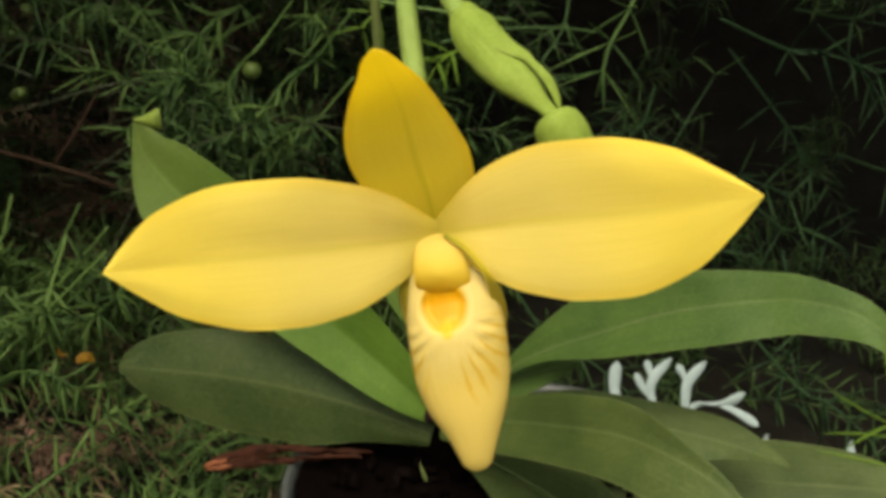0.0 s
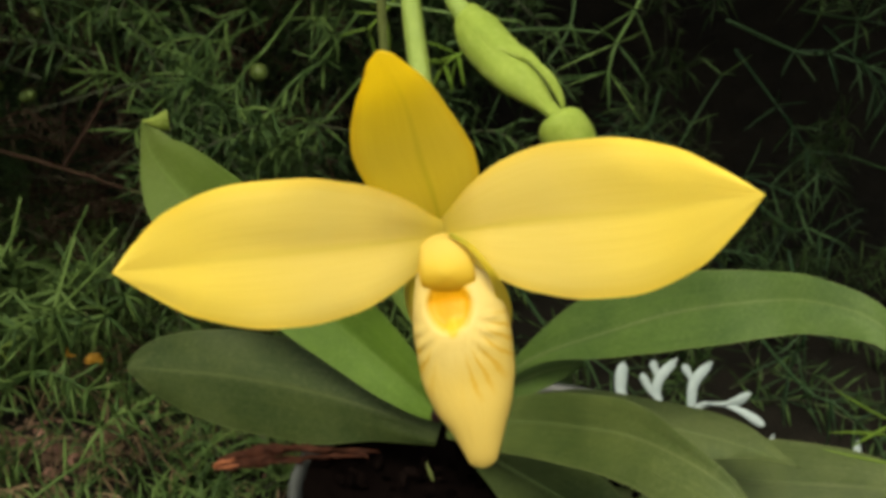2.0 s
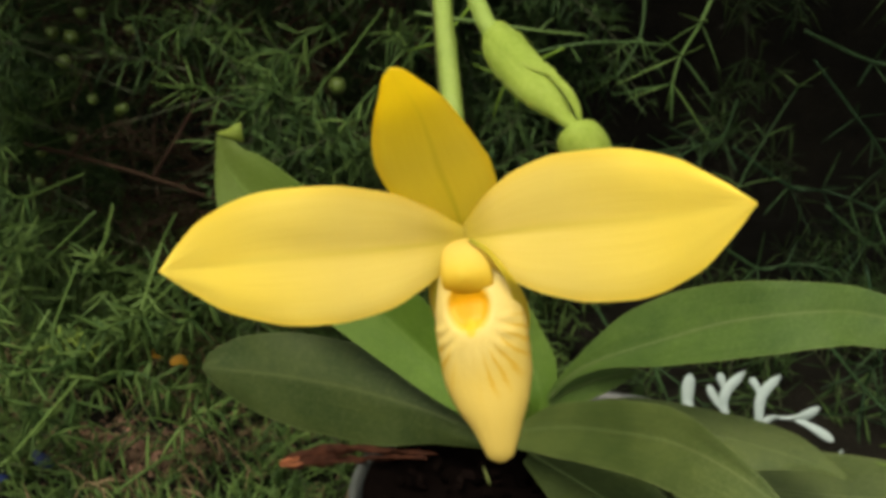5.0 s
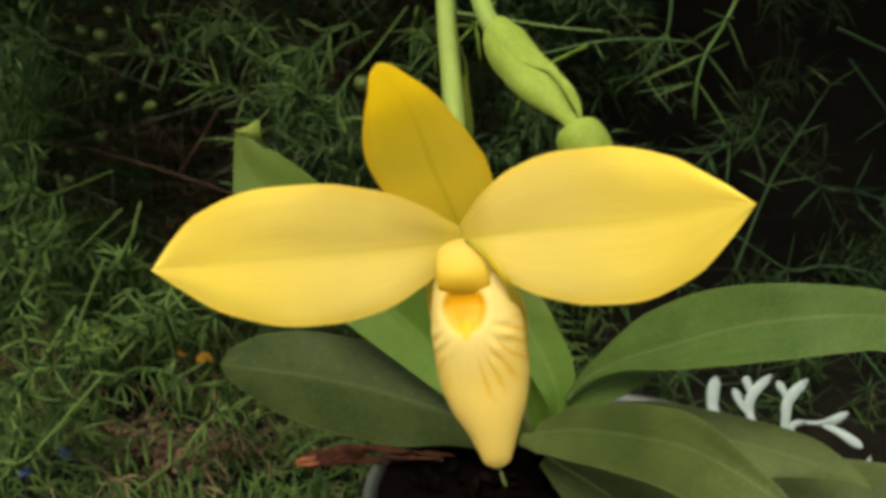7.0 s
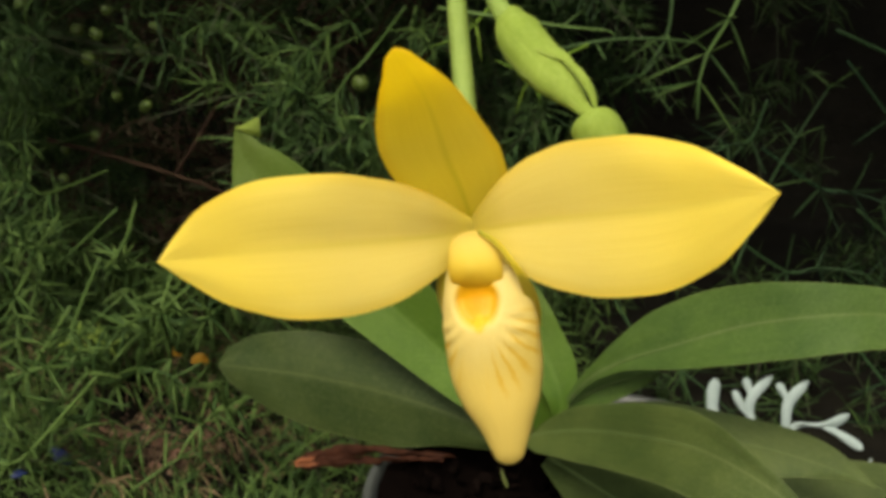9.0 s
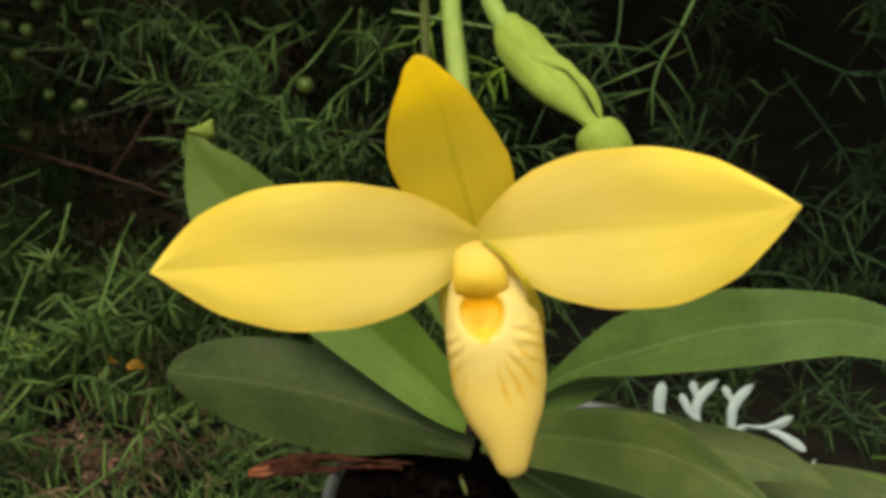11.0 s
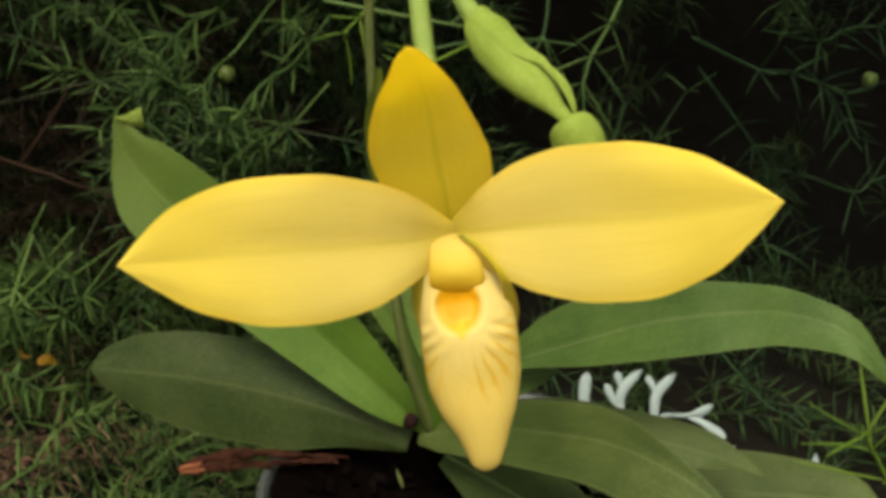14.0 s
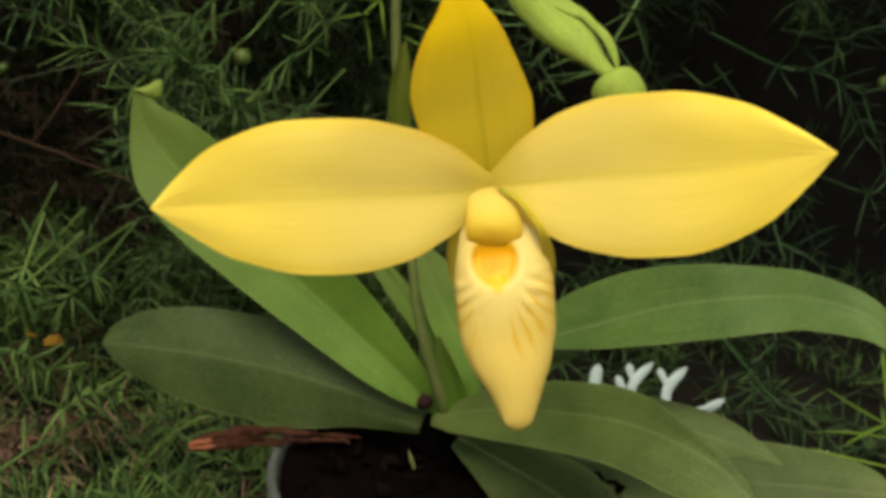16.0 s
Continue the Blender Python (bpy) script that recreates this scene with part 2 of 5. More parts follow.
def lip_material():
    """Pale yellow lip, orange in the throat, with honey streaks beside it."""
    m, n, l, p = material("lip yellow")
    ob = coords(n, l)
    d = n.new("ShaderNodeVectorMath")
    d.operation = "LENGTH"
    sc = n.new("ShaderNodeMapping")
    sc.inputs["Scale"].default_value = (1.05, 0.15, 0.9)
    l.new(ob, sc.inputs[0])
    l.new(sc.outputs[0], d.inputs[0])
    r = ramp(n, [(0.0, (0.64, 0.29, 0.004)), (0.285, (0.64, 0.32, 0.007)), (0.32, (0.58, 0.40, 0.08)), (0.38, (0.585, 0.450, 0.135)), (0.60, (0.60, 0.465, 0.14)), (1.0, (0.565, 0.415, 0.095))])
    l.new(sums(n, l, "MULTIPLY", d.outputs["Value"], 85.0), r.inputs[0])
    uv = n.new("ShaderNodeUVMap")
    st = n.new("ShaderNodeMapping")
    st.inputs["Scale"].default_value = (5.0, 26.0, 1.0)
    l.new(uv.outputs[0], st.inputs[0])
    streak = noisy(n, l, st.outputs[0], 1.0, 3.0, 0.6)
    s = ramp(n, [(0.50, (0, 0, 0)), (0.72, (1, 1, 1))])
    l.new(streak, s.inputs[0])
    c = mixed(n, l, sums(n, l, "MULTIPLY", s.outputs[0], 0.18), r.outputs[0], (0.66, 0.46, 0.09))
    xyz = n.new("ShaderNodeSeparateXYZ")
    l.new(ob, xyz.inputs[0])
    ang = sums(n, l, "ARCTAN2", xyz.outputs[2], xyz.outputs[0])
    wob = noisy(n, l, ob, 260.0, 2.0)
    ray = sums(n, l, "SINE", sums(n, l, "ADD", sums(n, l, "MULTIPLY", ang, 36.0), sums(n, l, "MULTIPLY", wob, 5.0)))
    ray = sums(n, l, "MAXIMUM", sums(n, l, "SUBTRACT", ray, 0.1), 0.0)
    ring = ramp(n, [(0.42, (0, 0, 0)), (0.56, (1, 1, 1)), (0.80, (1, 1, 1)), (1.0, (0, 0, 0))])
    l.new(sums(n, l, "MULTIPLY", d.outputs["Value"], 64.0), ring.inputs[0])
    below = sums(n, l, "MINIMUM", sums(n, l, "MAXIMUM", sums(n, l, "MULTIPLY", xyz.outputs[2], -350.0), 0.0), 1.0)
    beside = sums(n, l, "MINIMUM", sums(n, l, "MAXIMUM", sums(n, l, "SUBTRACT", sums(n, l, "MULTIPLY", sums(n, l, "ABSOLUTE", xyz.outputs[0]), 500.0), 0.9), 0.0), 1.0)
    c = mixed(n, l, sums(n, l, "MULTIPLY", sums(n, l, "MULTIPLY", ray, ring.outputs[0]), sums(n, l, "MULTIPLY", sums(n, l, "MULTIPLY", beside, below), 1.0)), c, (0.52, 0.32, 0.03))
    near = n.new("ShaderNodeVectorMath")
    near.operation = "DISTANCE"
    flat = n.new("ShaderNodeMapping")
    flat.inputs["Scale"].default_value = (1.5, 0.0, 1.0)
    l.new(ob, flat.inputs[0])
    l.new(flat.outputs[0], near.inputs[0])
    near.inputs[1].default_value = (0.0009, 0.0, -0.0036)
    spot = ramp(n, [(0.45, (1, 1, 1)), (0.75, (0, 0, 0))])
    l.new(sums(n, l, "MULTIPLY", near.outputs["Value"], 480.0), spot.inputs[0])
    c = mixed(n, l, spot.outputs[0], c, (0.60, 0.39, 0.025))
    l.new(c, p.inputs["Base Color"])
    p.inputs["Roughness"].default_value = 0.5
    p.inputs["Specular IOR Level"].default_value = 0.3
    bumped(n, l, p, sums(n, l, "ADD", streak, sums(n, l, "MULTIPLY", noisy(n, l, ob, 1500.0, 3.0), 0.5)), 0.35, 0.0005)
    thin(n, l, p, c, 0.2)
    return m


LIP = lip_material()


def column_material():
    """Matt yellow cap, orange towards the throat with the shade under it coloured in."""
    m, n, l, p = material("column yellow")
    ob = coords(n, l)
    xyz = n.new("ShaderNodeSeparateXYZ")
    l.new(ob, xyz.inputs[0])
    r = ramp(n, [(0.0, (0.70, 0.40, 0.016)), (0.30, (0.69, 0.455, 0.034)), (0.62, (0.71, 0.53, 0.070)), (1.0, (0.76, 0.58, 0.13))])
    wob = sums(n, l, "MULTIPLY", noisy(n, l, ob, 500.0, 3.0), 0.25)
    l.new(sums(n, l, "ADD", sums(n, l, "MULTIPLY", xyz.outputs[2], 120.0), wob), r.inputs[0])
    l.new(r.outputs[0], p.inputs["Base Color"])
    p.inputs["Roughness"].default_value, p.inputs["Specular IOR Level"].default_value = 0.65, 0.15
    bumped(n, l, p, noisy(n, l, ob, 1400.0, 3.0), 0.2, 0.0003)
    thin(n, l, p, r.outputs[0], 0.4)
    return m


COLUMN = column_material()


# ---- builders ----
def curve_at(points, u):
    """A point on the smooth curve through points, u from 0 to 1."""
    pts = [Vector(p) for p in points]
    n = len(pts) - 1
    s = min(max(u, 0.0), 1.0) * n
    i = min(int(s), n - 1)
    f = s - i
    a, b = pts[i], pts[i + 1]
    before = pts[i - 1] if i > 0 else a * 2 - b
    after = pts[i + 2] if i + 2 <= n else b * 2 - a
    return 0.5 * (2 * a + (b - before) * f + (2 * before - 5 * a + 4 * b - after) * f * f + (3 * a - before - 3 * b + after) * f ** 3)


def tangent_at(points, u):
    return (curve_at(points, min(u + 0.01, 1)) - curve_at(points, max(u - 0.01, 0))).normalized()


def value_at(stops, u):
    """A smooth value through (place, value) stops."""
    n = len(stops)
    u = min(max(u, stops[0][0]), stops[-1][0])
    i = 0
    while i < n - 2 and u > stops[i + 1][0]:
        i += 1
    (a, x), (b, y) = stops[i], stops[i + 1]
    h, rise = b - a, (y - x) / (b - a)

    def slope(k):
        if k == 0:
            return (stops[1][1] - stops[0][1]) / (stops[1][0] - stops[0][0])
        if k == n - 1:
            return (stops[-1][1] - stops[-2][1]) / (stops[-1][0] - stops[-2][0])
        p = (stops[k][1] - stops[k - 1][1]) / (stops[k][0] - stops[k - 1][0])
        q = (stops[k + 1][1] - stops[k][1]) / (stops[k + 1][0] - stops[k][0])
        return 0.0 if p * q <= 0 else 2 * p * q / (p + q)

    m0, m1, f = slope(i), slope(i + 1), (u - a) / h
    return (2 * f ** 3 - 3 * f ** 2 + 1) * x + (f ** 3 - 2 * f ** 2 + f) * h * m0 + (3 * f ** 2 - 2 * f ** 3) * y + (f ** 3 - f ** 2) * h * m1


def grid_mesh(bm, rows, closed=False, smooth=True):
    """Faces between rows of vertices, with uv along and across."""
    uv = bm.loops.layers.uv.verify()
    made = [[bm.verts.new(p) for p in row] for row in rows]
    k, m = len(made), len(made[0])
    for i in range(k - 1):
        for j in range(m if closed else m - 1):
            jj = (j + 1) % m
            f = bm.faces.new((made[i][j], made[i + 1][j], made[i + 1][jj], made[i][jj]))
            f.smooth = smooth
            span = m if closed else m - 1
            for loop, (a, b) in zip(f.loops, ((i, j), (i + 1, j), (i + 1, j + 1), (i, j + 1))):
                loop[uv].uv = (a / (k - 1), b / span)
    return made


def part(name, bm, mat, parent=None, label="", origin=None):
    me = bpy.data.meshes.new(name)
    if origin is not None:
        bmesh.ops.translate(bm, verts=bm.verts, vec=-Vector(origin))
    bm.to_mesh(me)
    bm.free()
    me.materials.append(mat)
    ob = new(name, me)
    if origin is not None:
        ob.location = origin
    if parent is not None:
        bpy.context.view_layer.update()
        ob.parent = parent
        ob.matrix_parent_inverse = parent.matrix_world.inverted()
    if label:
        tagged(ob, label)
    return ob


def even(points, n=60):
    """The same curve with its points at even steps."""
    raw = [curve_at(points, i / 200) for i in range(201)]
    run = [0.0]
    for a, b in zip(raw, raw[1:]):
        run.append(run[-1] + (b - a).length)
    out, k = [], 0
    for i in range(n + 1):
        goal = run[-1] * i / n
        while k < 199 and run[k + 1] < goal:
            k += 1
        f = (goal - run[k]) / max(run[k + 1] - run[k], 1e-9)
        out.append(raw[k].lerp(raw[k + 1], f))
    return out


def blade(bm, spine, side, wide, profile, cup=0.0, thick=0.0008, nu=36, nv=14, fold=0.0, skew=1.0, ripple=0.0, seed=0, droop=0.0, low=None):
    """A petal or leaf along spine. side: the way across it, at base and tip; wide: its half width; cup: rise of the edges towards its face; fold: a crease along the rib; low: a profile of its own for the half below the rib."""
    s0, s1 = (Vector(side[0]), Vector(side[1])) if isinstance(side[0], (tuple, list)) else (Vector(side), Vector(side))
    spine = even(spine)
    top, bottom = [], []
    for i in range(nu + 1):
        u = i / nu
        c, t = curve_at(spine, u), tangent_at(spine, u)
        s = s0.lerp(s1, u)
        s = (s - t * s.dot(t)).normalized()
        n = t.cross(s).normalized()
        w = wide * max(value_at(profile, u), 0.004)
        under = wide * max(value_at(low, u), 0.004) if low else w * skew
        a, b = [], []
        for j in range(nv + 1):
            v = 2 * j / nv - 1
            k = under if v < 0 else w
            lift = cup * v * v + fold * (1 - 0.55 * u) * math.sqrt(v * v + 0.004) + droop * abs(v) ** 3
            wave = ripple * abs(v) ** 1.5 * noise.noise(Vector((u * 5 + seed * 7.3, v * 1.3 + seed, seed * 3.1)))
            fine = ripple * 0.15 * noise.noise(Vector((u * 3 + seed, v * 9, seed)))
            p = c + s * (v * k) + n * ((lift * k) + wave + fine)
            h = thick * (1 - 0.85 * abs(v) ** 3) * (0.35 + 0.65 * min(1, (1 - u) * 6))
            a.append(p + n * h * 0.5)
            b.append(p - n * h * 0.5)
        top.append(a)
        bottom.append(b)
    va = grid_mesh(bm, top)
    vb = grid_mesh(bm, [r[::-1] for r in bottom])
    rim_a = [r[0] for r in va] + va[-1][1:] + [r[-1] for r in va[::-1]][1:] + va[0][::-1][1:-1]
    vb = [r[::-1] for r in vb]
    rim_b = [r[0] for r in vb] + vb[-1][1:] + [r[-1] for r in vb[::-1]][1:] + vb[0][::-1][1:-1]
    for i in range(len(rim_a)):
        j = (i + 1) % len(rim_a)
        f = bm.faces.new((rim_a[i], rim_b[i], rim_b[j], rim_a[j]))
        f.smooth = True
        for e in f.edges:
            e.smooth = False
    return bm


def tube(bm, spine, radius, sides=10, nu=24, squash=1.0, side=(1, 0, 0), bulge=None):
    """A round stem along spine; radius: a number or (place, radius) stops."""
    rows = []
    for i in range(nu + 1):
        u = i / nu
        c, t = curve_at(spine, u), tangent_at(spine, u)
        s = Vector(side)
        s = (s - t * s.dot(t)).normalized()
        n = t.cross(s)
        r = radius if isinstance(radius, (int, float)) else value_at(radius, u)
        rows.append([c + s * (math.cos(2 * math.pi * j / sides) * r) + n * (math.sin(2 * math.pi * j / sides) * r * squash) for j in range(sides)])
    made = grid_mesh(bm, rows, closed=True)
    bm.faces.new(made[0][::-1])
    bm.faces.new(made[-1])
    return bm


def egg(r, start=0.0, end=0.0, peak=0.5, n=14):
    """Radius stops of an egg, r thick at its peak."""
    out = []
    for i in range(n + 1):
        u = i / n
        v = (u - peak) / (peak if u < peak else 1 - peak)
        low = start if u < peak else end
        out.append((u, low + (r - low) * math.sqrt(max(0.0, 1 - v * v))))
    return out


def thing(name, at, label, category, group="", kind=""):
    ob = new(name)
    ob.empty_display_size = 0.02
    ob.location = at
    bpy.context.view_layer.update()
    return tagged(ob, label, category, group, kind)


# ---- ground: one sheet, with an added bank behind the ferns to block sky ----
def ground_height(x, y):
    h = 0.010 * noise.noise(Vector((x * 9, y * 9, 0))) + 0.004 * noise.noise(Vector((x * 40, y * 40, 3)))
    far = max(0.0, min(1.0, (y - 1.15) / 0.4))
    return h + 0.75 * far * far * (3 - 2 * far) + (0.10 * noise.noise(Vector((x * 4, y * 4, 7))) if far > 0 else 0)


def build_ground():
    bm = bmesh.new()
    xs = [-60, -20, -6, -3, -2, -1.4] + [-1.0 + 0.02 * i for i in range(101)] + [1.4, 2, 3, 6, 20, 60]
    ys = [-60, -20, -6, -3, -1.5, -0.8, -0.4] + [-0.2 + 0.02 * i for i in range(91)] + [1.8, 2.2, 3, 6, 20, 60]
    grid_mesh(bm, [[(x, y, ground_height(x, y)) for x in xs] for y in ys])
    bmesh.ops.recalc_face_normals(bm, faces=bm.faces)
    tagged(part("ground", bm, SOIL), "garden soil strewn with litter, coloured near black for shade", "ground", kind="structure")


build_ground()

def light_block(name, x0, y0, x1, y1, z1):
    """An unseen wall added to cut low sky light, with a slightly rough face."""
    bm = bmesh.new()
    bmesh.ops.create_cube(bm, size=1.0)
    bmesh.ops.subdivide_edges(bm, edges=bm.edges, cuts=6, use_grid_fill=True)
    for v in bm.verts:
        v.co = Vector((x0 + (x1 - x0) * (v.co.x + 0.5), y0 + (y1 - y0) * (v.co.y + 0.5), -0.05 + (z1 + 0.05) * (v.co.z + 0.5)))
        v.co += Vector((noise.noise(v.co * 3), noise.noise(v.co * 3 + Vector((9, 0, 0))), 0)) * 0.02
    tagged(part(name, bm, SOIL), "unseen added wall that blocks low light from the sky", "wall", kind="structure")


light_block("light_block_south", -1.6, -1.05, 1.6, -0.9, 0.55)
light_block("light_block_west", -1.35, -0.9, -1.2, 1.2, 0.75)
light_block("light_block_east", 1.2, -0.9, 1.35, 1.2, 0.75)

# ---- the pot and its bark ----
POT_AT = (0.0225, 0.322, 0.0)


def build_pot():
    pot = thing("flower_pot", POT_AT, "round grey plastic flower pot filled with dark bark", "flower pot")
    wall = [(0.052, 0.0), (0.055, 0.002), (0.068, 0.085), (0.0712, 0.099), (0.0700, 0.101), (0.066, 0.085), (0.052, 0.006)]
    rim = [(0.0715, 0.098), (0.0765, 0.100), (0.0775, 0.118), (0.0765, 0.1205), (0.0745, 0.1200), (0.0735, 0.116), (0.0705, 0.100)]
    for name, outline in (("pot_wall", wall), ("rim", rim)):
        bm = bmesh.new()
        rows = [[(1.035 * r * math.cos(2 * math.pi * j / 64), 1.035 * r * math.sin(2 * math.pi * j / 64), z) for j in range(64)] for r, z in outline]
        made = grid_mesh(bm, rows + ([rows[0]] if name == "rim" else []), closed=True)
        if name == "pot_wall":
            bm.faces.new(made[0])
            bm.faces.new(made[-1][::-1])
        bmesh.ops.remove_doubles(bm, verts=bm.verts, dist=1e-6)
        bmesh.ops.recalc_face_normals(bm, faces=bm.faces)
        bmesh.ops.translate(bm, verts=bm.verts, vec=POT_AT)
        part(name, bm, POT, pot)
    return pot


pot = build_pot()


def build_bark():
    mix = thing("potting_bark", (POT_AT[0], POT_AT[1], 0.098), "coarse potting bark inside the pot, coloured near black for shade", "potting bark")
    bm = bmesh.new()
    rows = []
    for i in range(14):
        r = 0.0755 * i / 13
        rows.append([(POT_AT[0] + r * math.cos(2 * math.pi * j / 40), POT_AT[1] + r * math.sin(2 * math.pi * j / 40),
                      0.114 + 0.005 * noise.noise(Vector((r * math.cos(2 * math.pi * j / 40) * 60, r * math.sin(2 * math.pi * j / 40) * 60, 2)))) for j in range(40)])
    grid_mesh(bm, rows, closed=True)
    bmesh.ops.recalc_face_normals(bm, faces=bm.faces)
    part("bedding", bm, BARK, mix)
    meshes = []
    rnd = random.Random(4)
    for k in range(7):
        bm = bmesh.new()
        bmesh.ops.create_icosphere(bm, subdivisions=1, radius=1.0)
        for v in bm.verts:
            v.co *= 1 + rnd.uniform(-0.35, 0.25)
            v.co = Vector((v.co.x * 0.0075, v.co.y * 0.0048, v.co.z * 0.0028))
        me = bpy.data.meshes.new("bark_chip")
        bm.to_mesh(me)
        bm.free()
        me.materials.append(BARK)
        meshes.append(me)
    inv = mix.matrix_world.inverted()
    for k in range(290):
        r, a = 0.071 * math.sqrt(rnd.random()), rnd.uniform(0, 2 * math.pi)
        ob = new("bark_chip", rnd.choice(meshes))
        ob.parent = mix
        ob.matrix_parent_inverse = inv
        s = rnd.uniform(0.2, 0.5)
        ob.location = (POT_AT[0] + r * math.cos(a), POT_AT[1] + r * math.sin(a), 0.115 + rnd.uniform(0, 0.005))
        ob.rotation_euler = (rnd.uniform(-0.6, 0.6), rnd.uniform(-0.6, 0.6), rnd.uniform(0, 6.3))
        ob.scale = (s, s, s)


build_bark()

# ---- the orchid ----
orchid = thing("orchid_plant", (0.0012, 0.3239, 0.1353), "potted orchid with long strap leaves and one open yellow flower", "orchid")
LONG = [(0, 0.28), (0.15, 0.55), (0.4, 0.95), (0.6, 1.0), (0.8, 0.82), (0.93, 0.45), (1, 0.02)]
POINTED = [(0, 0.28), (0.2, 0.7), (0.45, 1.0), (0.65, 0.92), (0.82, 0.58), (0.93, 0.24), (1, 0.01)]
ROUND = [(0, 0.22), (0.15, 0.5), (0.4, 0.95), (0.65, 1.0), (0.85, 0.84), (0.94, 0.60), (0.985, 0.32), (1, 0.05)]


def leaf(spine, side, wide, mat, profile=LONG, label="", rib=1, **more):
    bm = bmesh.new()
    blade(bm, spine, side, wide, profile, nu=44, nv=12, thick=0.0012, **more)
    made = part("leaf", bm, mat, orchid, label)
    if rib:
        bm = bmesh.new()
        line = even(spine)
        s0, s1 = (Vector(side[0]), Vector(side[1])) if isinstance(side[0], tuple) else (Vector(side), Vector(side))
        up = []
        for i, c in enumerate(line):
            t = tangent_at(line, i / 60)
            n = t.cross(s0.lerp(s1, i / 60)).normalized()
            up.append(c + n * 0.0004 * rib)
        tube(bm, up[1:57], [(0, 0.0007), (0.6, 0.00045), (1, 0.0002)], sides=6, nu=40)
        part("midrib", bm, RIB, made, "pale raised midrib")
    return made


leaf([(0.0014, 0.3225, 0.1401), (-0.0124, 0.3270, 0.1513), (-0.0329, 0.3370, 0.1657), (-0.0537, 0.3450, 0.1808), (-0.0747, 0.3530, 0.1961), (-0.0896, 0.3590, 0.2073), (-0.1014, 0.3640, 0.2176), (-0.1089, 0.3672, 0.2255), (-0.1120, 0.3690, 0.2323), (-0.1136, 0.3715, 0.2402)], ((0.75, 0.1, 0.85), (0.9, 0.0, 0.45)), 0.0195, LEAF_LIGHT,
     [(0, 0.2), (0.1, 0.45), (0.2, 0.66), (0.3, 0.80), (0.5, 0.96), (0.65, 1.0), (0.78, 0.90), (0.87, 0.73), (0.94, 0.48), (0.98, 0.22), (1, 0.04)], low=[(0, 0.06), (0.1, 0.38), (0.2, 0.54), (0.4, 0.70), (0.55, 0.80), (0.7, 0.84), (0.8, 0.78), (0.87, 0.52), (0.93, 0.18), (1, 0.03)],
     rib=0, fold=-0.42, ripple=0.0015, seed=1, label="upright fresh green leaf with a curled tip")
leaf([(-0.0040, 0.3267, 0.1340), (-0.0383, 0.3391, 0.1412), (-0.0831, 0.3552, 0.1434), (-0.1285, 0.3699, 0.1408)], (0.1, 0.35, 0.95), 0.0196, LEAF_SHADED,
     [(0, 0.22), (0.15, 0.48), (0.4, 0.88), (0.65, 0.90), (0.85, 0.74), (0.94, 0.50), (0.985, 0.26), (1, 0.05)], low=[(0, 0.24), (0.15, 0.55), (0.4, 1.04), (0.6, 1.08), (0.76, 0.90), (0.88, 0.62), (0.95, 0.38), (1, 0.05)], fold=0.24, ripple=0.002, seed=2, label="broad green leaf with a rounded end, darkened for shade")
leaf([(0.0157, 0.3220, 0.1523), (0.0227, 0.3170, 0.1635), (0.0336, 0.3090, 0.1740), (0.0506, 0.2990, 0.1848), (0.0662, 0.2900, 0.1943), (0.0806, 0.2810, 0.2010), (0.0943, 0.2740, 0.2052), (0.1028, 0.2680, 0.2071), (0.1162, 0.2580, 0.2054), (0.1275, 0.2500, 0.1933)], ((-0.2, 0.75, 0.6), (-0.2, 0.6, 0.7)), 0.0135, LEAF,
     [(0, 0.12), (0.1, 0.27), (0.2, 0.58), (0.3, 0.92), (0.4, 1.0), (0.5, 0.91), (0.6, 0.77), (0.7, 0.62), (0.8, 0.47), (0.9, 0.31), (0.96, 0.2), (1, 0.05)], low=[(0, 0.03), (0.1, 0.13), (0.2, 0.26), (0.3, 0.52), (0.4, 0.75), (0.5, 0.90), (0.6, 0.91), (0.7, 0.81), (0.8, 0.66), (0.9, 0.5), (0.96, 0.3), (1, 0.05)],
     fold=0.27, ripple=0.0012, seed=3, label="long arching green leaf with a pale rib")
leaf([(-0.0004, 0.3220, 0.1377), (0.0075, 0.3150, 0.1432), (0.0173, 0.3020, 0.1513), (0.0279, 0.2840, 0.1606), (0.0401, 0.2620, 0.1704), (0.0494, 0.2460, 0.1764), (0.0578, 0.2320, 0.1790), (0.0679, 0.2180, 0.1779), (0.0756, 0.2080, 0.1709)], (0.3, 0.6, 0.7), 0.0128, LEAF_DUSTY,
     [(0, 0.12), (0.1, 0.39), (0.2, 0.62), (0.3, 0.69), (0.45, 0.76), (0.6, 0.76), (0.7, 0.63), (0.8, 0.38), (0.9, 0.2), (1, 0.03)], low=[(0, 0.22), (0.1, 0.62), (0.2, 0.78), (0.3, 0.89), (0.45, 0.94), (0.6, 0.98), (0.7, 1.0), (0.8, 1.0), (0.9, 0.84), (0.96, 0.5), (1, 0.05)],
     fold=0.22, ripple=0.0015, seed=4, label="long arching green leaf over the pot rim")
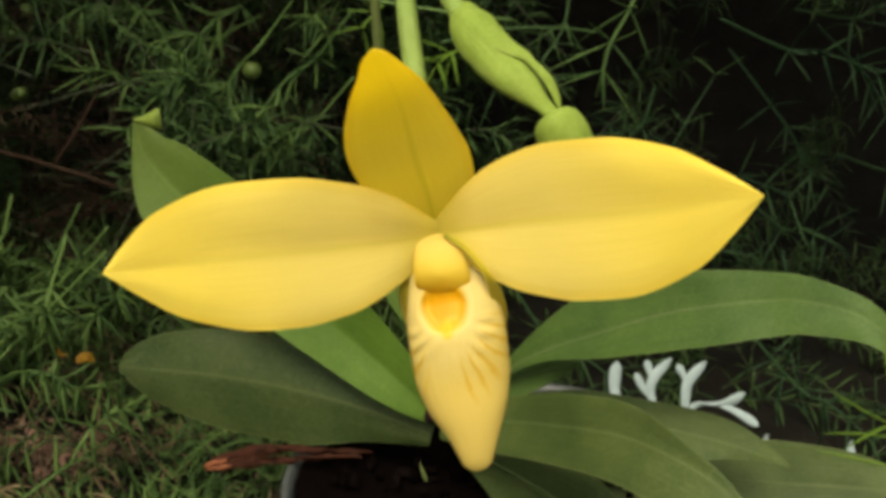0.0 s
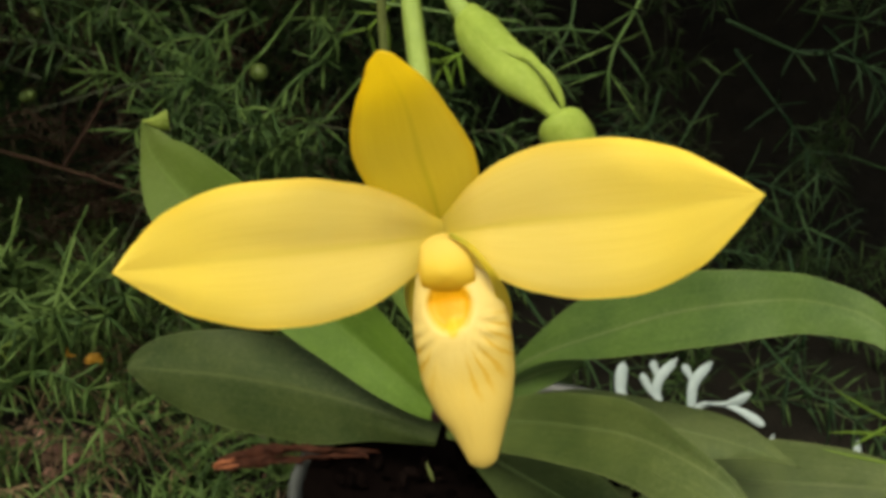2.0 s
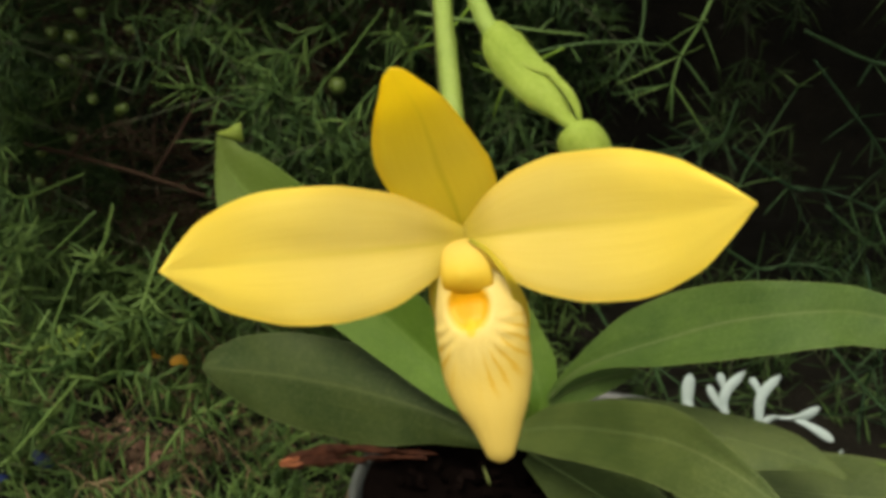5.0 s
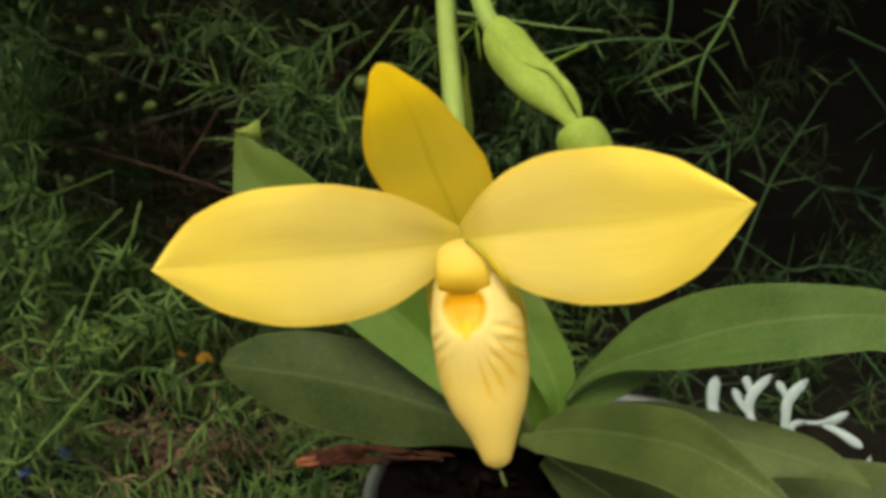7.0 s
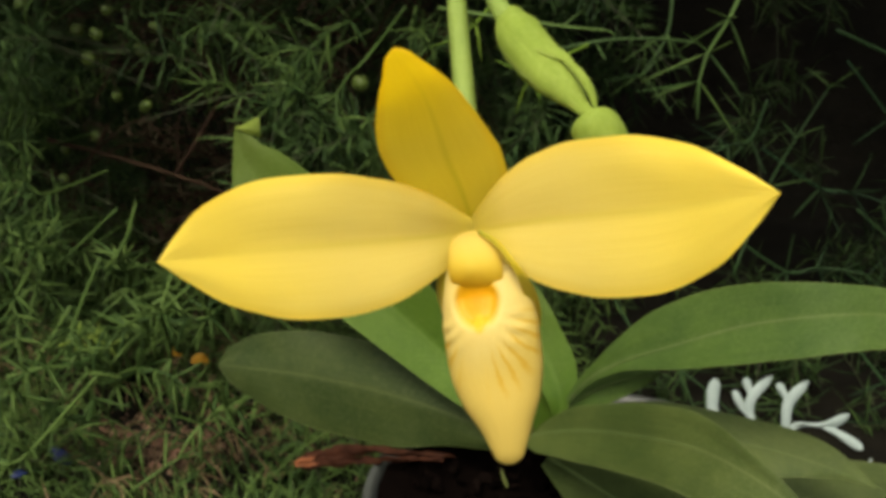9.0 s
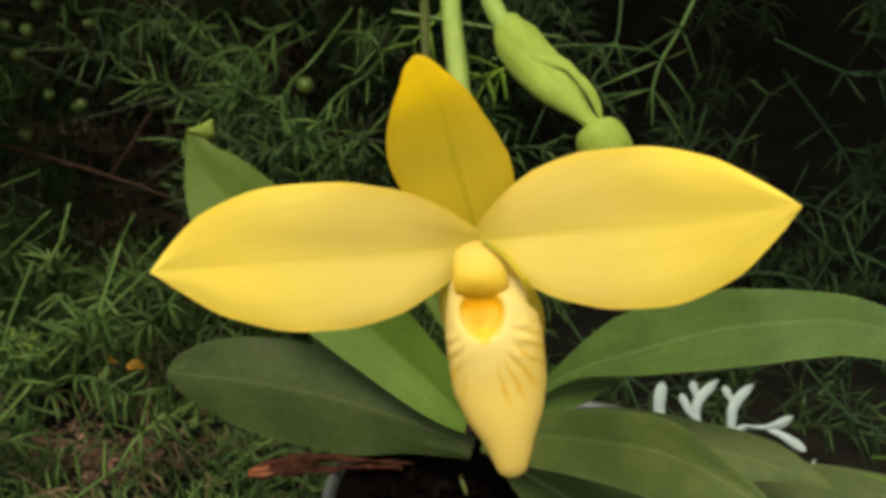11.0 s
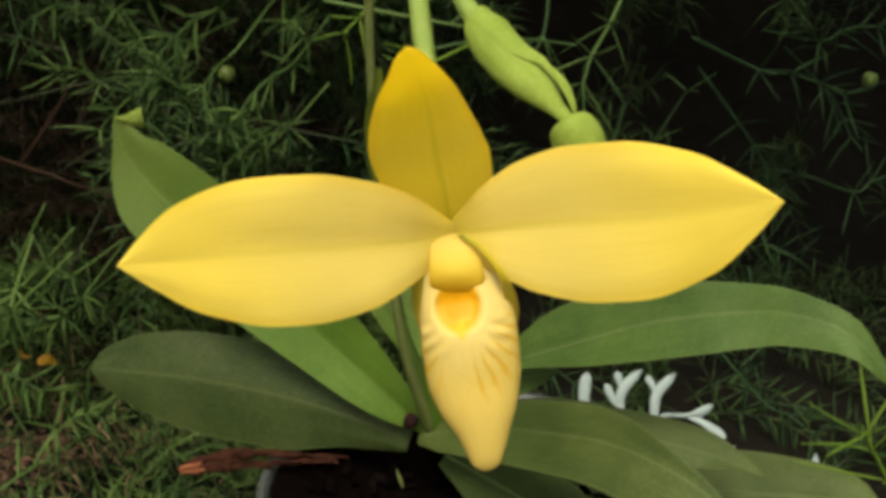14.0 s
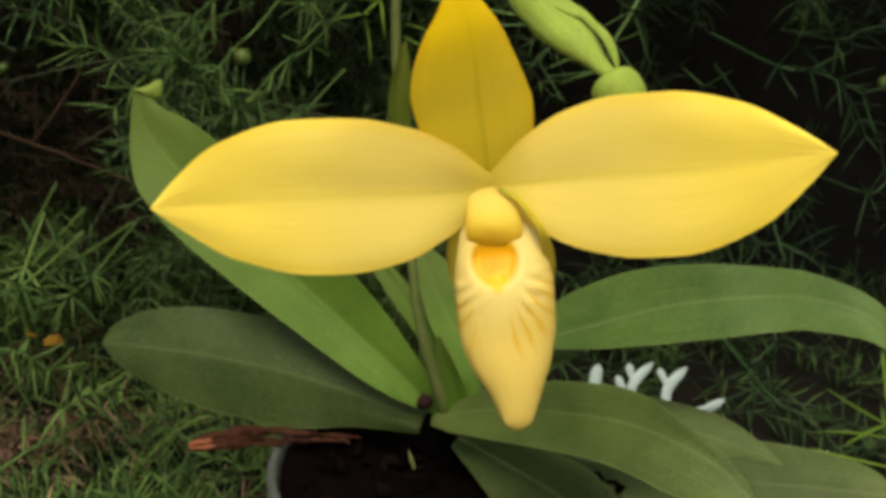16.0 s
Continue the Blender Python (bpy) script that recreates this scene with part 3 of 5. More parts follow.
leaf([(0.0102, 0.3260, 0.1326), (0.0348, 0.3180, 0.1435), (0.0532, 0.3110, 0.1480), (0.0755, 0.3000, 0.1495), (0.0931, 0.2910, 0.1488), (0.1095, 0.2805, 0.1467)], (0.15, 0.8, 0.5), 0.0138, LEAF_DUSTY,
     [(0, 0.15), (0.1, 0.6), (0.2, 0.88), (0.3, 0.85), (0.5, 0.72), (0.7, 0.69), (0.8, 0.61), (0.9, 0.36), (0.96, 0.15), (1, 0.01)], low=[(0, 0.1), (0.1, 0.47), (0.2, 0.77), (0.3, 0.96), (0.45, 1.0), (0.6, 0.95), (0.7, 0.77), (0.8, 0.42), (0.9, 0.13), (1, 0.01)],
     fold=0.06, ripple=0.0012, seed=5)
leaf([(0.0137, 0.3317, 0.1206), (0.0641, 0.3236, 0.1214), (0.1013, 0.3117, 0.1237), (0.1278, 0.3042, 0.1264), (0.1552, 0.2965, 0.1287)], (0.15, 0.8, 0.5), 0.0185, LEAF_DUSTY, ROUND, fold=-0.1, ripple=0.002, seed=6)
leaf([(0.0085, 0.3212, 0.1310), (0.0268, 0.2998, 0.1312), (0.0418, 0.2789, 0.1318), (0.0550, 0.2571, 0.1296)], (0.7, 0.3, 0.5), 0.0135, LEAF_SHADED, fold=-0.15, ripple=0.002, seed=7)
leaf([(0.0118, 0.3240, 0.1432), (0.0126, 0.3270, 0.1524), (0.0083, 0.3330, 0.1617), (0.0034, 0.3380, 0.1693), (-0.0020, 0.3440, 0.1790), (-0.0077, 0.3520, 0.1904)], (1, 0.15, 0.3), 0.0095, LEAF_LIGHT,
     [(0, 0.3), (0.15, 0.6), (0.35, 0.97), (0.6, 1.0), (0.85, 0.8), (1, 0.3)], low=[(0, 0.45), (0.2, 0.8), (0.5, 0.75), (0.8, 0.5), (1, 0.2)], fold=-0.5, ripple=0.001, seed=8)
leaf([(0.0058, 0.3330, 0.1363), (0.0026, 0.3400, 0.1476), (-0.0024, 0.3460, 0.1589), (-0.0116, 0.3540, 0.1694), (-0.0213, 0.3620, 0.1789), (-0.0312, 0.3680, 0.1868)], (0.8, 0.1, 0.6), 0.0042, LEAF_LIGHT, fold=-0.5, ripple=0.0006, seed=9, rib=0)

bm = bmesh.new()
blade(bm, [(-0.1134, 0.3700, 0.2398), (-0.1092, 0.3684, 0.2396), (-0.1057, 0.3676, 0.2399), (-0.1030, 0.3680, 0.2400)], ((-0.2, 0.1, -1), (-0.35, 0.1, -1)), 0.0042, [(0, 0.03), (0.35, 0.36), (0.7, 0.72), (0.9, 0.95), (1, 0.98)], cup=0.25, thick=0.0009, nu=14, nv=8)
part("leaf_curl", bm, CURL, orchid, "curled-over tip of the upright leaf, lightened as if lit")

leaf([(0.0115, 0.3270, 0.1439), (0.0210, 0.3220, 0.1547), (0.0323, 0.3170, 0.1628), (0.0458, 0.3100, 0.1695)], (0.1, 0.5, 0.8), 0.0058, LEAF, POINTED, fold=-0.2, seed=10)

# Base given the near-black bark colour so that it sinks into the shade.
bm = bmesh.new()
tube(bm, [(0.0060, 0.3320, 0.1050), (0.0060, 0.3330, 0.1180), (0.0055, 0.3335, 0.1255), (0.0050, 0.3335, 0.1310)], egg(0.0034, 0.002, 0.002, 0.6), sides=18, nu=16)
part("pseudobulb", bm, BARK, orchid, "short swollen leaf base, coloured near black for shade")

bm = bmesh.new()
blade(bm, [(-0.0060, 0.3230, 0.1170), (-0.0073, 0.3230, 0.1211), (-0.0085, 0.3250, 0.1238)], (1, 0, 0.2), 0.0007, [(0, 0.6), (0.4, 1), (1, 0.05)], cup=0.4, thick=0.0005, nu=10, nv=6)
part("young_shoot", bm, STALK, orchid, "tiny pale green shoot in the bark")

# flower stalk: up from the base, over the top and forward, where it forks to flower and bud
FORK = (-0.0027, 0.2142, 0.3221)
bm = bmesh.new()
tube(bm, [(0.0050, 0.3238, 0.1370), (0.0002, 0.3165, 0.1520), (-0.0065, 0.3118, 0.1740), (-0.0105, 0.3105, 0.1960), (-0.0161, 0.3082, 0.2359), (-0.0194, 0.3059, 0.2742), (-0.0189, 0.2974, 0.3063), (-0.0114, 0.2637, 0.3288), FORK], [(0, 0.0024), (0.3, 0.0016), (0.6, 0.0014), (1, 0.0016)], nu=48)
part("flower_stalk", bm, STALK, orchid, "slender dull green flower stalk")
bm = bmesh.new()
blade(bm, [(-0.0143, 0.3065, 0.2287), (-0.0162, 0.3068, 0.2402), (-0.0173, 0.3062, 0.2509), (-0.0168, 0.3056, 0.2613), (-0.0164, 0.3048, 0.2690)], (1, 0, 0.1), 0.0034, [(0, 0.5), (0.3, 0.9), (0.6, 1), (0.85, 0.6), (1, 0.2)], cup=-0.7, thick=0.0005, nu=18, nv=8)
part("stalk_sheath", bm, SHEATH, orchid, "olive green sheath round the flower stalk")
bm = bmesh.new()
blade(bm, [(0.0072, 0.3200, 0.1437), (0.0048, 0.3180, 0.1527), (0.0014, 0.3155, 0.1634), (-0.0008, 0.3140, 0.1723)], (1, 0.1, 0.3), 0.0040, [(0, 0.75), (0.3, 1), (0.7, 0.7), (1, 0.1)], cup=-0.5, thick=0.0006, nu=18, nv=8)
part("stalk_sheath", bm, LEAF_LIGHT, orchid)
bm = bmesh.new()
tube(bm, [(-0.0049, 0.3210, 0.1429), (-0.0037, 0.3190, 0.1459), (-0.0024, 0.3200, 0.1478)], egg(0.0026, 0.0008, 0.0006), sides=12, nu=12)
for v in bm.verts:
    v.co += Vector((1, -1, 1)) * 0.0007 * noise.noise(v.co * 500)
part("withered_shoot", bm, WITHERED, orchid, "small withered reddish brown shoot at the leaf base")

flower = thing("flower", (-0.0008, 0.1585, 0.2605), "large open yellow orchid flower", "")
del flower["label"]
flower.parent = orchid
flower.matrix_parent_inverse = orchid.matrix_world.inverted()
PETAL = [(0, 0.17), (0.06, 0.36), (0.13, 0.58), (0.28, 0.88), (0.43, 1.0), (0.58, 0.98), (0.78, 0.73), (0.92, 0.32), (1, 0.01)]
bm = bmesh.new()
blade(bm, [(-0.0006, 0.1581, 0.2611), (-0.0163, 0.1523, 0.2609), (-0.0334, 0.1489, 0.2603), (-0.0534, 0.1510, 0.2570)], (0, -0.05, 1), 0.0121, PETAL, skew=1.05, cup=-0.03, fold=-0.18, droop=0.075, thick=0.0009, ripple=0.0007, seed=11, nu=48, nv=20)
part("petal", bm, YELLOW, flower)
bm = bmesh.new()
blade(bm, [(-0.0009, 0.1582, 0.2614), (0.0127, 0.1507, 0.2656), (0.0274, 0.1415, 0.2697), (0.0425, 0.1306, 0.2750)], (0, -0.05, 1), 0.0118, PETAL, cup=0.03, fold=0.18, droop=-0.075, thick=0.0009, ripple=0.0007, seed=12, nu=48, nv=20, skew=1.10)
part("petal", bm, YELLOW, flower)
bm = bmesh.new()
blade(bm, [(-0.0009, 0.1618, 0.2602), (-0.0024, 0.1562, 0.2683), (-0.0041, 0.1506, 0.2753), (-0.0052, 0.1468, 0.2811), (-0.0067, 0.1422, 0.2872), (-0.0093, 0.1347, 0.2936)], ((1, 0, 0.2), (1, 0, 0.4)), 0.0100,
      [(0, 0.35), (0.1, 0.55), (0.2, 0.72), (0.3, 0.81), (0.4, 0.82), (0.5, 0.74), (0.6, 0.61), (0.7, 0.49), (0.8, 0.36), (0.9, 0.24), (0.97, 0.15), (1, 0.03)], cup=0.02, fold=0.06, thick=0.0009, ripple=0.0004, seed=13, nu=48, nv=20,
      low=[(0, 0.35), (0.1, 0.6), (0.2, 0.80), (0.3, 0.93), (0.4, 0.97), (0.5, 1.0), (0.6, 0.94), (0.7, 0.80), (0.8, 0.61), (0.9, 0.36), (0.97, 0.19), (1, 0.03)])
part("dorsal_sepal", bm, DORSAL, flower, "golden upright sepal with a green rib")
bm = bmesh.new()
blade(bm, [(0.0004, 0.1562, 0.2615), (0.0036, 0.1535, 0.2602), (0.0067, 0.1518, 0.2568), (0.0087, 0.1542, 0.2519), (0.0094, 0.1575, 0.2455), (0.0088, 0.1592, 0.2384)], ((0.8, 0, 0.6), (1, 0.2, 0)), 0.0012, [(0, 0.35), (0.25, 0.42), (0.5, 0.85), (0.65, 1), (0.8, 0.8), (1, 0.02)], cup=0.3, thick=0.0008, seed=15)
part("lateral_sepal", bm, OLIVE, flower, "olive yellow sepal beside the lip")
bm = bmesh.new()
blade(bm, [(-0.0039, 0.1577, 0.2564), (-0.0057, 0.1570, 0.2528), (-0.0055, 0.1584, 0.2472), (-0.0033, 0.1598, 0.2389)], (1, -0.2, 0), 0.0016, [(0, 0.5), (0.4, 1), (0.7, 0.8), (1, 0.02)], cup=-0.3, thick=0.0008, seed=14)
part("lateral_sepal", bm, OLIVE, flower, "olive yellow sepal beside the lip")


def build_lip():
    """Pouched tongue with a hollow throat, ridged beside it."""
    bm = bmesh.new()
    mid = [(0.0004, 0.1582, 0.2597), (0.0010, 0.1562, 0.2535), (0.0023, 0.1546, 0.2453), (0.0034, 0.1532, 0.2378), (0.0050, 0.1506, 0.2298), (0.0059, 0.1485, 0.2233)]
    half = [(0, 0.0042), (0.1, 0.0056), (0.2, 0.0066), (0.3, 0.0076), (0.4, 0.0081), (0.58, 0.0079), (0.70, 0.0067), (0.82, 0.0044), (0.92, 0.0030), (0.975, 0.0022), (1, 0.0008)]
    bulge = [(0, 0.0012), (0.1, 0.0018), (0.2, 0.0030), (0.3, 0.0045), (0.42, 0.0054), (0.65, 0.0046), (0.85, 0.0027), (0.95, 0.0015), (1, 0.0004)]
    throat = Vector((0.0001, 0.1512, 0.2511))
    rows = []
    nu, nv = 72, 64
    for i in range(nu + 1):
        u = i / nu
        c, t = curve_at(mid, u), tangent_at(mid, u)
        s = Vector((1, 0, 0))
        s = (s - t * s.dot(t)).normalized()
        n = s.cross(t).normalized()
        if n.y > 0:
            n = -n
        w, b = value_at(half, u), value_at(bulge, u)
        row = []
        for j in range(nv):
            a = 2 * math.pi * j / nv
            front = math.sin(a) > 0
            p = c + s * (math.cos(a) * w) + n * (math.sin(a) * (b if front else b * 0.35))
            if front:
                q = p - throat
                dx, dz = q.dot(s) / 0.0036, q.dot(t) / 0.0041
                d = math.sqrt(dx * dx + dz * dz)
                hollow = max(0.0, min(1.0, (1.12 - d) / 0.30)) * max(0.0, min(1.0, (dz + 1.0) / 1.0))
                tooth = math.exp(-((dx - 0.12) / 0.2) ** 2 - ((dz - 0.92) / 0.26) ** 2)
                p -= n * 0.0017 * hollow * hollow * (3 - 2 * hollow) * (1 - tooth)
                ang = math.atan2(dz, dx)
                ring = math.exp(-((d - 1.9) / 0.55) ** 2) * max(0.0, min(1.0, (dz - 0.3) / 0.6)) * min(1.0, abs(dx) * 0.9)
                p += n * 0.0004 * ring * math.sin(ang * 22 + noise.noise(q * 300) * 2)
            row.append(p)
        rows.append(row)
    made = grid_mesh(bm, rows, closed=True)
    bm.faces.new(made[0][::-1])
    bm.faces.new(made[-1])
    bmesh.ops.recalc_face_normals(bm, faces=bm.faces)
    part("lip", bm, LIP, flower, "pale yellow pouched lip with an orange throat", throat)


build_lip()
bm = bmesh.new()
tube(bm, [(-0.0012, 0.1590, 0.2612), (-0.0010, 0.1562, 0.2601), (-0.0006, 0.1543, 0.2579), (-0.0002, 0.1535, 0.2555), (0.0001, 0.1539, 0.2536), (0.0002, 0.1556, 0.2520)], [(0, 0.0016), (0.12, 0.0028), (0.35, 0.0041), (0.6, 0.0045), (0.78, 0.0044), (0.92, 0.0036), (1, 0.0016)], sides=36, nu=40, squash=0.32)
for v in bm.verts:
    v.co.y += 0.0006
    v.co.y -= 0.0007 * math.exp(-((v.co.x + 0.0004) / 0.0026) ** 2 - ((v.co.z - 0.2568) / 0.0022) ** 2)
bmesh.ops.recalc_face_normals(bm, faces=bm.faces)
part("column", bm, COLUMN, flower, "rounded yellow column hooding the throat", (0.0, 0.1540, 0.2530))
bm = bmesh.new()
bmesh.ops.create_uvsphere(bm, u_segments=16, v_segments=10, radius=0.0036)
bmesh.ops.translate(bm, verts=bm.verts, vec=(-0.0008, 0.1622, 0.2606))
part("flower_base", bm, OLIVE, flower, "olive yellow base where the petals join")
bm = bmesh.new()
tube(bm, [FORK, (-0.0079, 0.2011, 0.3075), (-0.0069, 0.1920, 0.2957), (-0.0054, 0.1854, 0.2853), (-0.0036, 0.1774, 0.2735), (-0.0011, 0.1629, 0.2611)], [(0, 0.0017), (0.4, 0.0019), (0.8, 0.0021), (1, 0.0023)], nu=36)
part("flower_pedicel", bm, STEM, orchid, "pale green pedicel carrying the flower")

bud = thing("bud", (0.0111, 0.1733, 0.2869), "", "")
bud.parent = orchid
bud.matrix_parent_inverse = orchid.matrix_world.inverted()
bm = bmesh.new()
tube(bm, [FORK, (-0.0041, 0.1993, 0.3085), (0.0004, 0.1875, 0.2980), (0.0034, 0.1827, 0.2930)], [(0, 0.0016), (1, 0.0019)], nu=20)
part("bud_pedicel", bm, STEM, orchid, "pale green pedicel carrying the bud")
bm = bmesh.new()
AXIS = [(0.0037, 0.1850, 0.2948), (0.0047, 0.1818, 0.2920), (0.0079, 0.1775, 0.2882), (0.0117, 0.1722, 0.2847), (0.0149, 0.1685, 0.2819), (0.0179, 0.1655, 0.2793)]
tube(bm, AXIS, [(0, 0.0019), (0.05, 0.0024), (0.13, 0.0032), (0.25, 0.0040), (0.42, 0.0043), (0.6, 0.0037), (0.78, 0.0024), (0.92, 0.0014), (1, 0.0011)], sides=48, nu=60, squash=0.8)
fold_way = Vector((0.62, 0.2, 0.76)).normalized()
for v in bm.verts:
    u = min((i / 60 for i in range(61)), key=lambda k: (curve_at(AXIS, k) - v.co).length)
    arm = v.co - curve_at(AXIS, u)
    step = 0.3 * max(0.0, min(1.0, (arm.normalized().dot(fold_way) - value_at([(0, -0.5), (0.25, -0.15), (0.6, 0.35), (1, 0.9)], u)) / 0.06))
    v.co += arm.normalized() * (0.0008 * step * min(1, u * 6) + 0.0004 * noise.noise(v.co * 160) + 0.00012 * noise.noise(Vector((v.co.x * 900, v.co.y * 200, v.co.z * 200))))
part("bud_sheath", bm, BUD, bud)
bm = bmesh.new()
blade(bm, [(0.0047, 0.1806, 0.2942), (0.0061, 0.1768, 0.2913), (0.0093, 0.1728, 0.2892), (0.0127, 0.1706, 0.2882), (0.0155, 0.1694, 0.2871)], ((0.5, 0.3, 0.8), (0.75, 0.3, 0.6)), 0.0029, [(0, 0.5), (0.3, 0.95), (0.6, 1), (0.85, 0.6), (1, 0.1)], cup=-0.5, thick=0.0004, nu=28, nv=12, low=[(0, 0.12), (0.35, 0.22), (0.7, 0.2), (1, 0.03)])
part("bract", bm, BUD, bud, "overlapping pale green bract wrapped round the bud")
bm = bmesh.new()
blade(bm, [(0.0096, 0.1732, 0.2890), (0.0121, 0.1717, 0.2885), (0.0146, 0.1695, 0.2874), (0.0168, 0.1671, 0.2854), (0.0182, 0.1658, 0.2830), (0.0192, 0.1648, 0.2800)], ((0.5, 0.5, 0.8), (0.85, 0.3, 0.35)), 0.0008,
      [(0, 0.1), (0.25, 0.55), (0.5, 0.9), (0.7, 1), (0.88, 0.7), (1, 0.1)], cup=-0.15, thick=0.0003, nu=28, nv=8)
part("bract", bm, BUD, bud, "thin folded green bract along the bud")
bm = bmesh.new()
tube(bm, [(0.0175, 0.1648, 0.2798), (0.0183, 0.1644, 0.2785), (0.0200, 0.1646, 0.2756), (0.0212, 0.1648, 0.2726), (0.0218, 0.1642, 0.2706)], egg(0.0044, 0.0003, 0.0003), sides=24, nu=28)
part("bud_tip", bm, BUD, bud)


# ---- asparagus fern: sprays of needles on thin stems ----
def needle_mesh(name, origins, ways, lengths, widths, sag, mat):
    """Every needle is a tapered, bowed three-sided spike."""
    o, d = np.array(origins), np.array(ways)
    n = len(o)
    d /= np.linalg.norm(d, axis=1)[:, None]
    up = np.tile((0.0, 0.0, 1.0), (n, 1))
    side = np.cross(d, up)
    side /= np.maximum(np.linalg.norm(side, axis=1), 1e-6)[:, None]
    nor = np.cross(side, d)
    length, w = np.array(lengths)[:, None], np.array(widths)[:, None]
    bow = np.array([0, 0, -1.0]) * (np.array(sag)[:, None] * length)
    verts = np.zeros((n, 7, 3))
    for k in range(3):
        a = 2 * math.pi * k / 3
        ring = side * math.cos(a) * w + nor * math.sin(a) * w * 0.5
        verts[:, k] = o + ring * 0.6
        verts[:, 3 + k] = o + d * length * 0.5 + ring - bow * 0.4
    verts[:, 6] = o + d * length + bow
    faces = []
    pattern = [(0, 1, 4, 3), (1, 2, 5, 4), (2, 0, 3, 5), (3, 4, 6), (4, 5, 6), (5, 3, 6)]
    for i in range(n):
        faces.extend(tuple(7 * i + v for v in f) for f in pattern)
    me = bpy.data.meshes.new(name)
    me.from_pydata(verts.reshape(-1, 3).tolist(), [], faces)
    me.shade_smooth()
    me.materials.append(mat)
    return me


class Sprays:
    """Gathers stems and needles of one kind of growth."""

    def __init__(self, seed):
        self.rnd = random.Random(seed)
        self.o, self.d, self.l, self.w, self.s = [], [], [], [], []
        self.stems = []

    def needle(self, o, d, length, width, sag):
        self.o.append(tuple(o))
        self.d.append(tuple(d))
        self.l.append(length)
        self.w.append(width)
        self.s.append(sag)

    def spray(self, spine, gap=0.007, length=0.016, width=0.0008, count=4, keep=None, stem=0.0007, start=0.1):
        r = self.rnd
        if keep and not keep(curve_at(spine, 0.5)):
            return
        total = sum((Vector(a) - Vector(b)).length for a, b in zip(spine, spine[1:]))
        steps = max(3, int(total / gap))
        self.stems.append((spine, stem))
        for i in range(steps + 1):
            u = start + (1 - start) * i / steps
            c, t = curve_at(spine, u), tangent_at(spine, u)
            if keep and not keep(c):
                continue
            base = r.uniform(0, 6.28)
            a = t.orthogonal().normalized()
            b = t.cross(a)
            for k in range(count + (1 if r.random() < 0.5 else 0)):
                ang = base + 6.28 * k / count + r.uniform(-0.5, 0.5)
                out = a * math.cos(ang) + b * math.sin(ang)
                d = out + t * r.uniform(0.2, 1.1)
                self.needle(c, d, length * r.uniform(0.55, 1.3) * (0.6 + 0.4 * min(1, (1 - u) * 4)), width * r.uniform(0.75, 1.25), r.uniform(-0.05, 0.18))

    def build(self, name, stem_mat, needle_mat, label, category):
        bm = bmesh.new()
        for spine, stem in self.stems:
            tube(bm, spine, [(0, stem), (1, stem * 0.4)], sides=5, nu=10)
        root = tagged(part(name, bm, stem_mat), label, category, kind="stuff")
        ob = new("needles", needle_mesh("needles", self.o, self.d, self.l, self.w, self.s, needle_mat))
        ob.parent = root
        tagged(ob, kind="stuff")
        return root


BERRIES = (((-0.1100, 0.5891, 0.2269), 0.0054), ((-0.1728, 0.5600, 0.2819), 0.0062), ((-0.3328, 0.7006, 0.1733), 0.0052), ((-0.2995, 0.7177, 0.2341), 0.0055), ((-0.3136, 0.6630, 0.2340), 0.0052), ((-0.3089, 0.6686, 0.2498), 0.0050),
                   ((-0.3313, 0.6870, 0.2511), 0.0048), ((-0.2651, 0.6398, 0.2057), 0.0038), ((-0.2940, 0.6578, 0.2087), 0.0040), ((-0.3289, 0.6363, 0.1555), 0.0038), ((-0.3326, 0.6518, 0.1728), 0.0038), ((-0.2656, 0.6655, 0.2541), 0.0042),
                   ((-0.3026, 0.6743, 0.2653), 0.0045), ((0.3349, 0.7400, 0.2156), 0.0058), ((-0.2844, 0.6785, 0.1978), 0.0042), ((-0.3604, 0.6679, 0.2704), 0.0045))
FIRST_EYE = Vector((0, 0, 0.31))


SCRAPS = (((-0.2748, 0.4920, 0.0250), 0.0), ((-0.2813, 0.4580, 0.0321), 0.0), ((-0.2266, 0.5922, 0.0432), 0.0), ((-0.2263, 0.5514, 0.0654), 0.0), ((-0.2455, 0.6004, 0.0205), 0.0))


def sightline_free(c):
    """Keeps the camera's sightline to each berry and small thing clear of needles."""
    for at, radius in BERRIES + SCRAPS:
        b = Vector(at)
        w = (FIRST_EYE - b).normalized()
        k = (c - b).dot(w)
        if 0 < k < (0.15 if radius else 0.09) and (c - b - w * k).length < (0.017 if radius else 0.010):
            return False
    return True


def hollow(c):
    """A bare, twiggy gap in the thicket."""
    return not (-0.30 < c.x < -0.165 and 0.12 < c.z < 0.235 and c.y < 0.8) and c.y > 0.41 and noise.noise(Vector((c.x * 9, c.y * 4, c.z * 9))) > -0.22 and sightline_free(c)


BARE = ((-0.255, 0.557, 0.022), (-0.232, 0.540, 0.020), (-0.282, 0.575, 0.016))


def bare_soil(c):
    """Keeps a trodden patch with litter, and the camera's sightlines, free of growth."""
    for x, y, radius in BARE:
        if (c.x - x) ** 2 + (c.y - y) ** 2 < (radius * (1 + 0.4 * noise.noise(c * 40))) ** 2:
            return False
    return sightline_free(c)


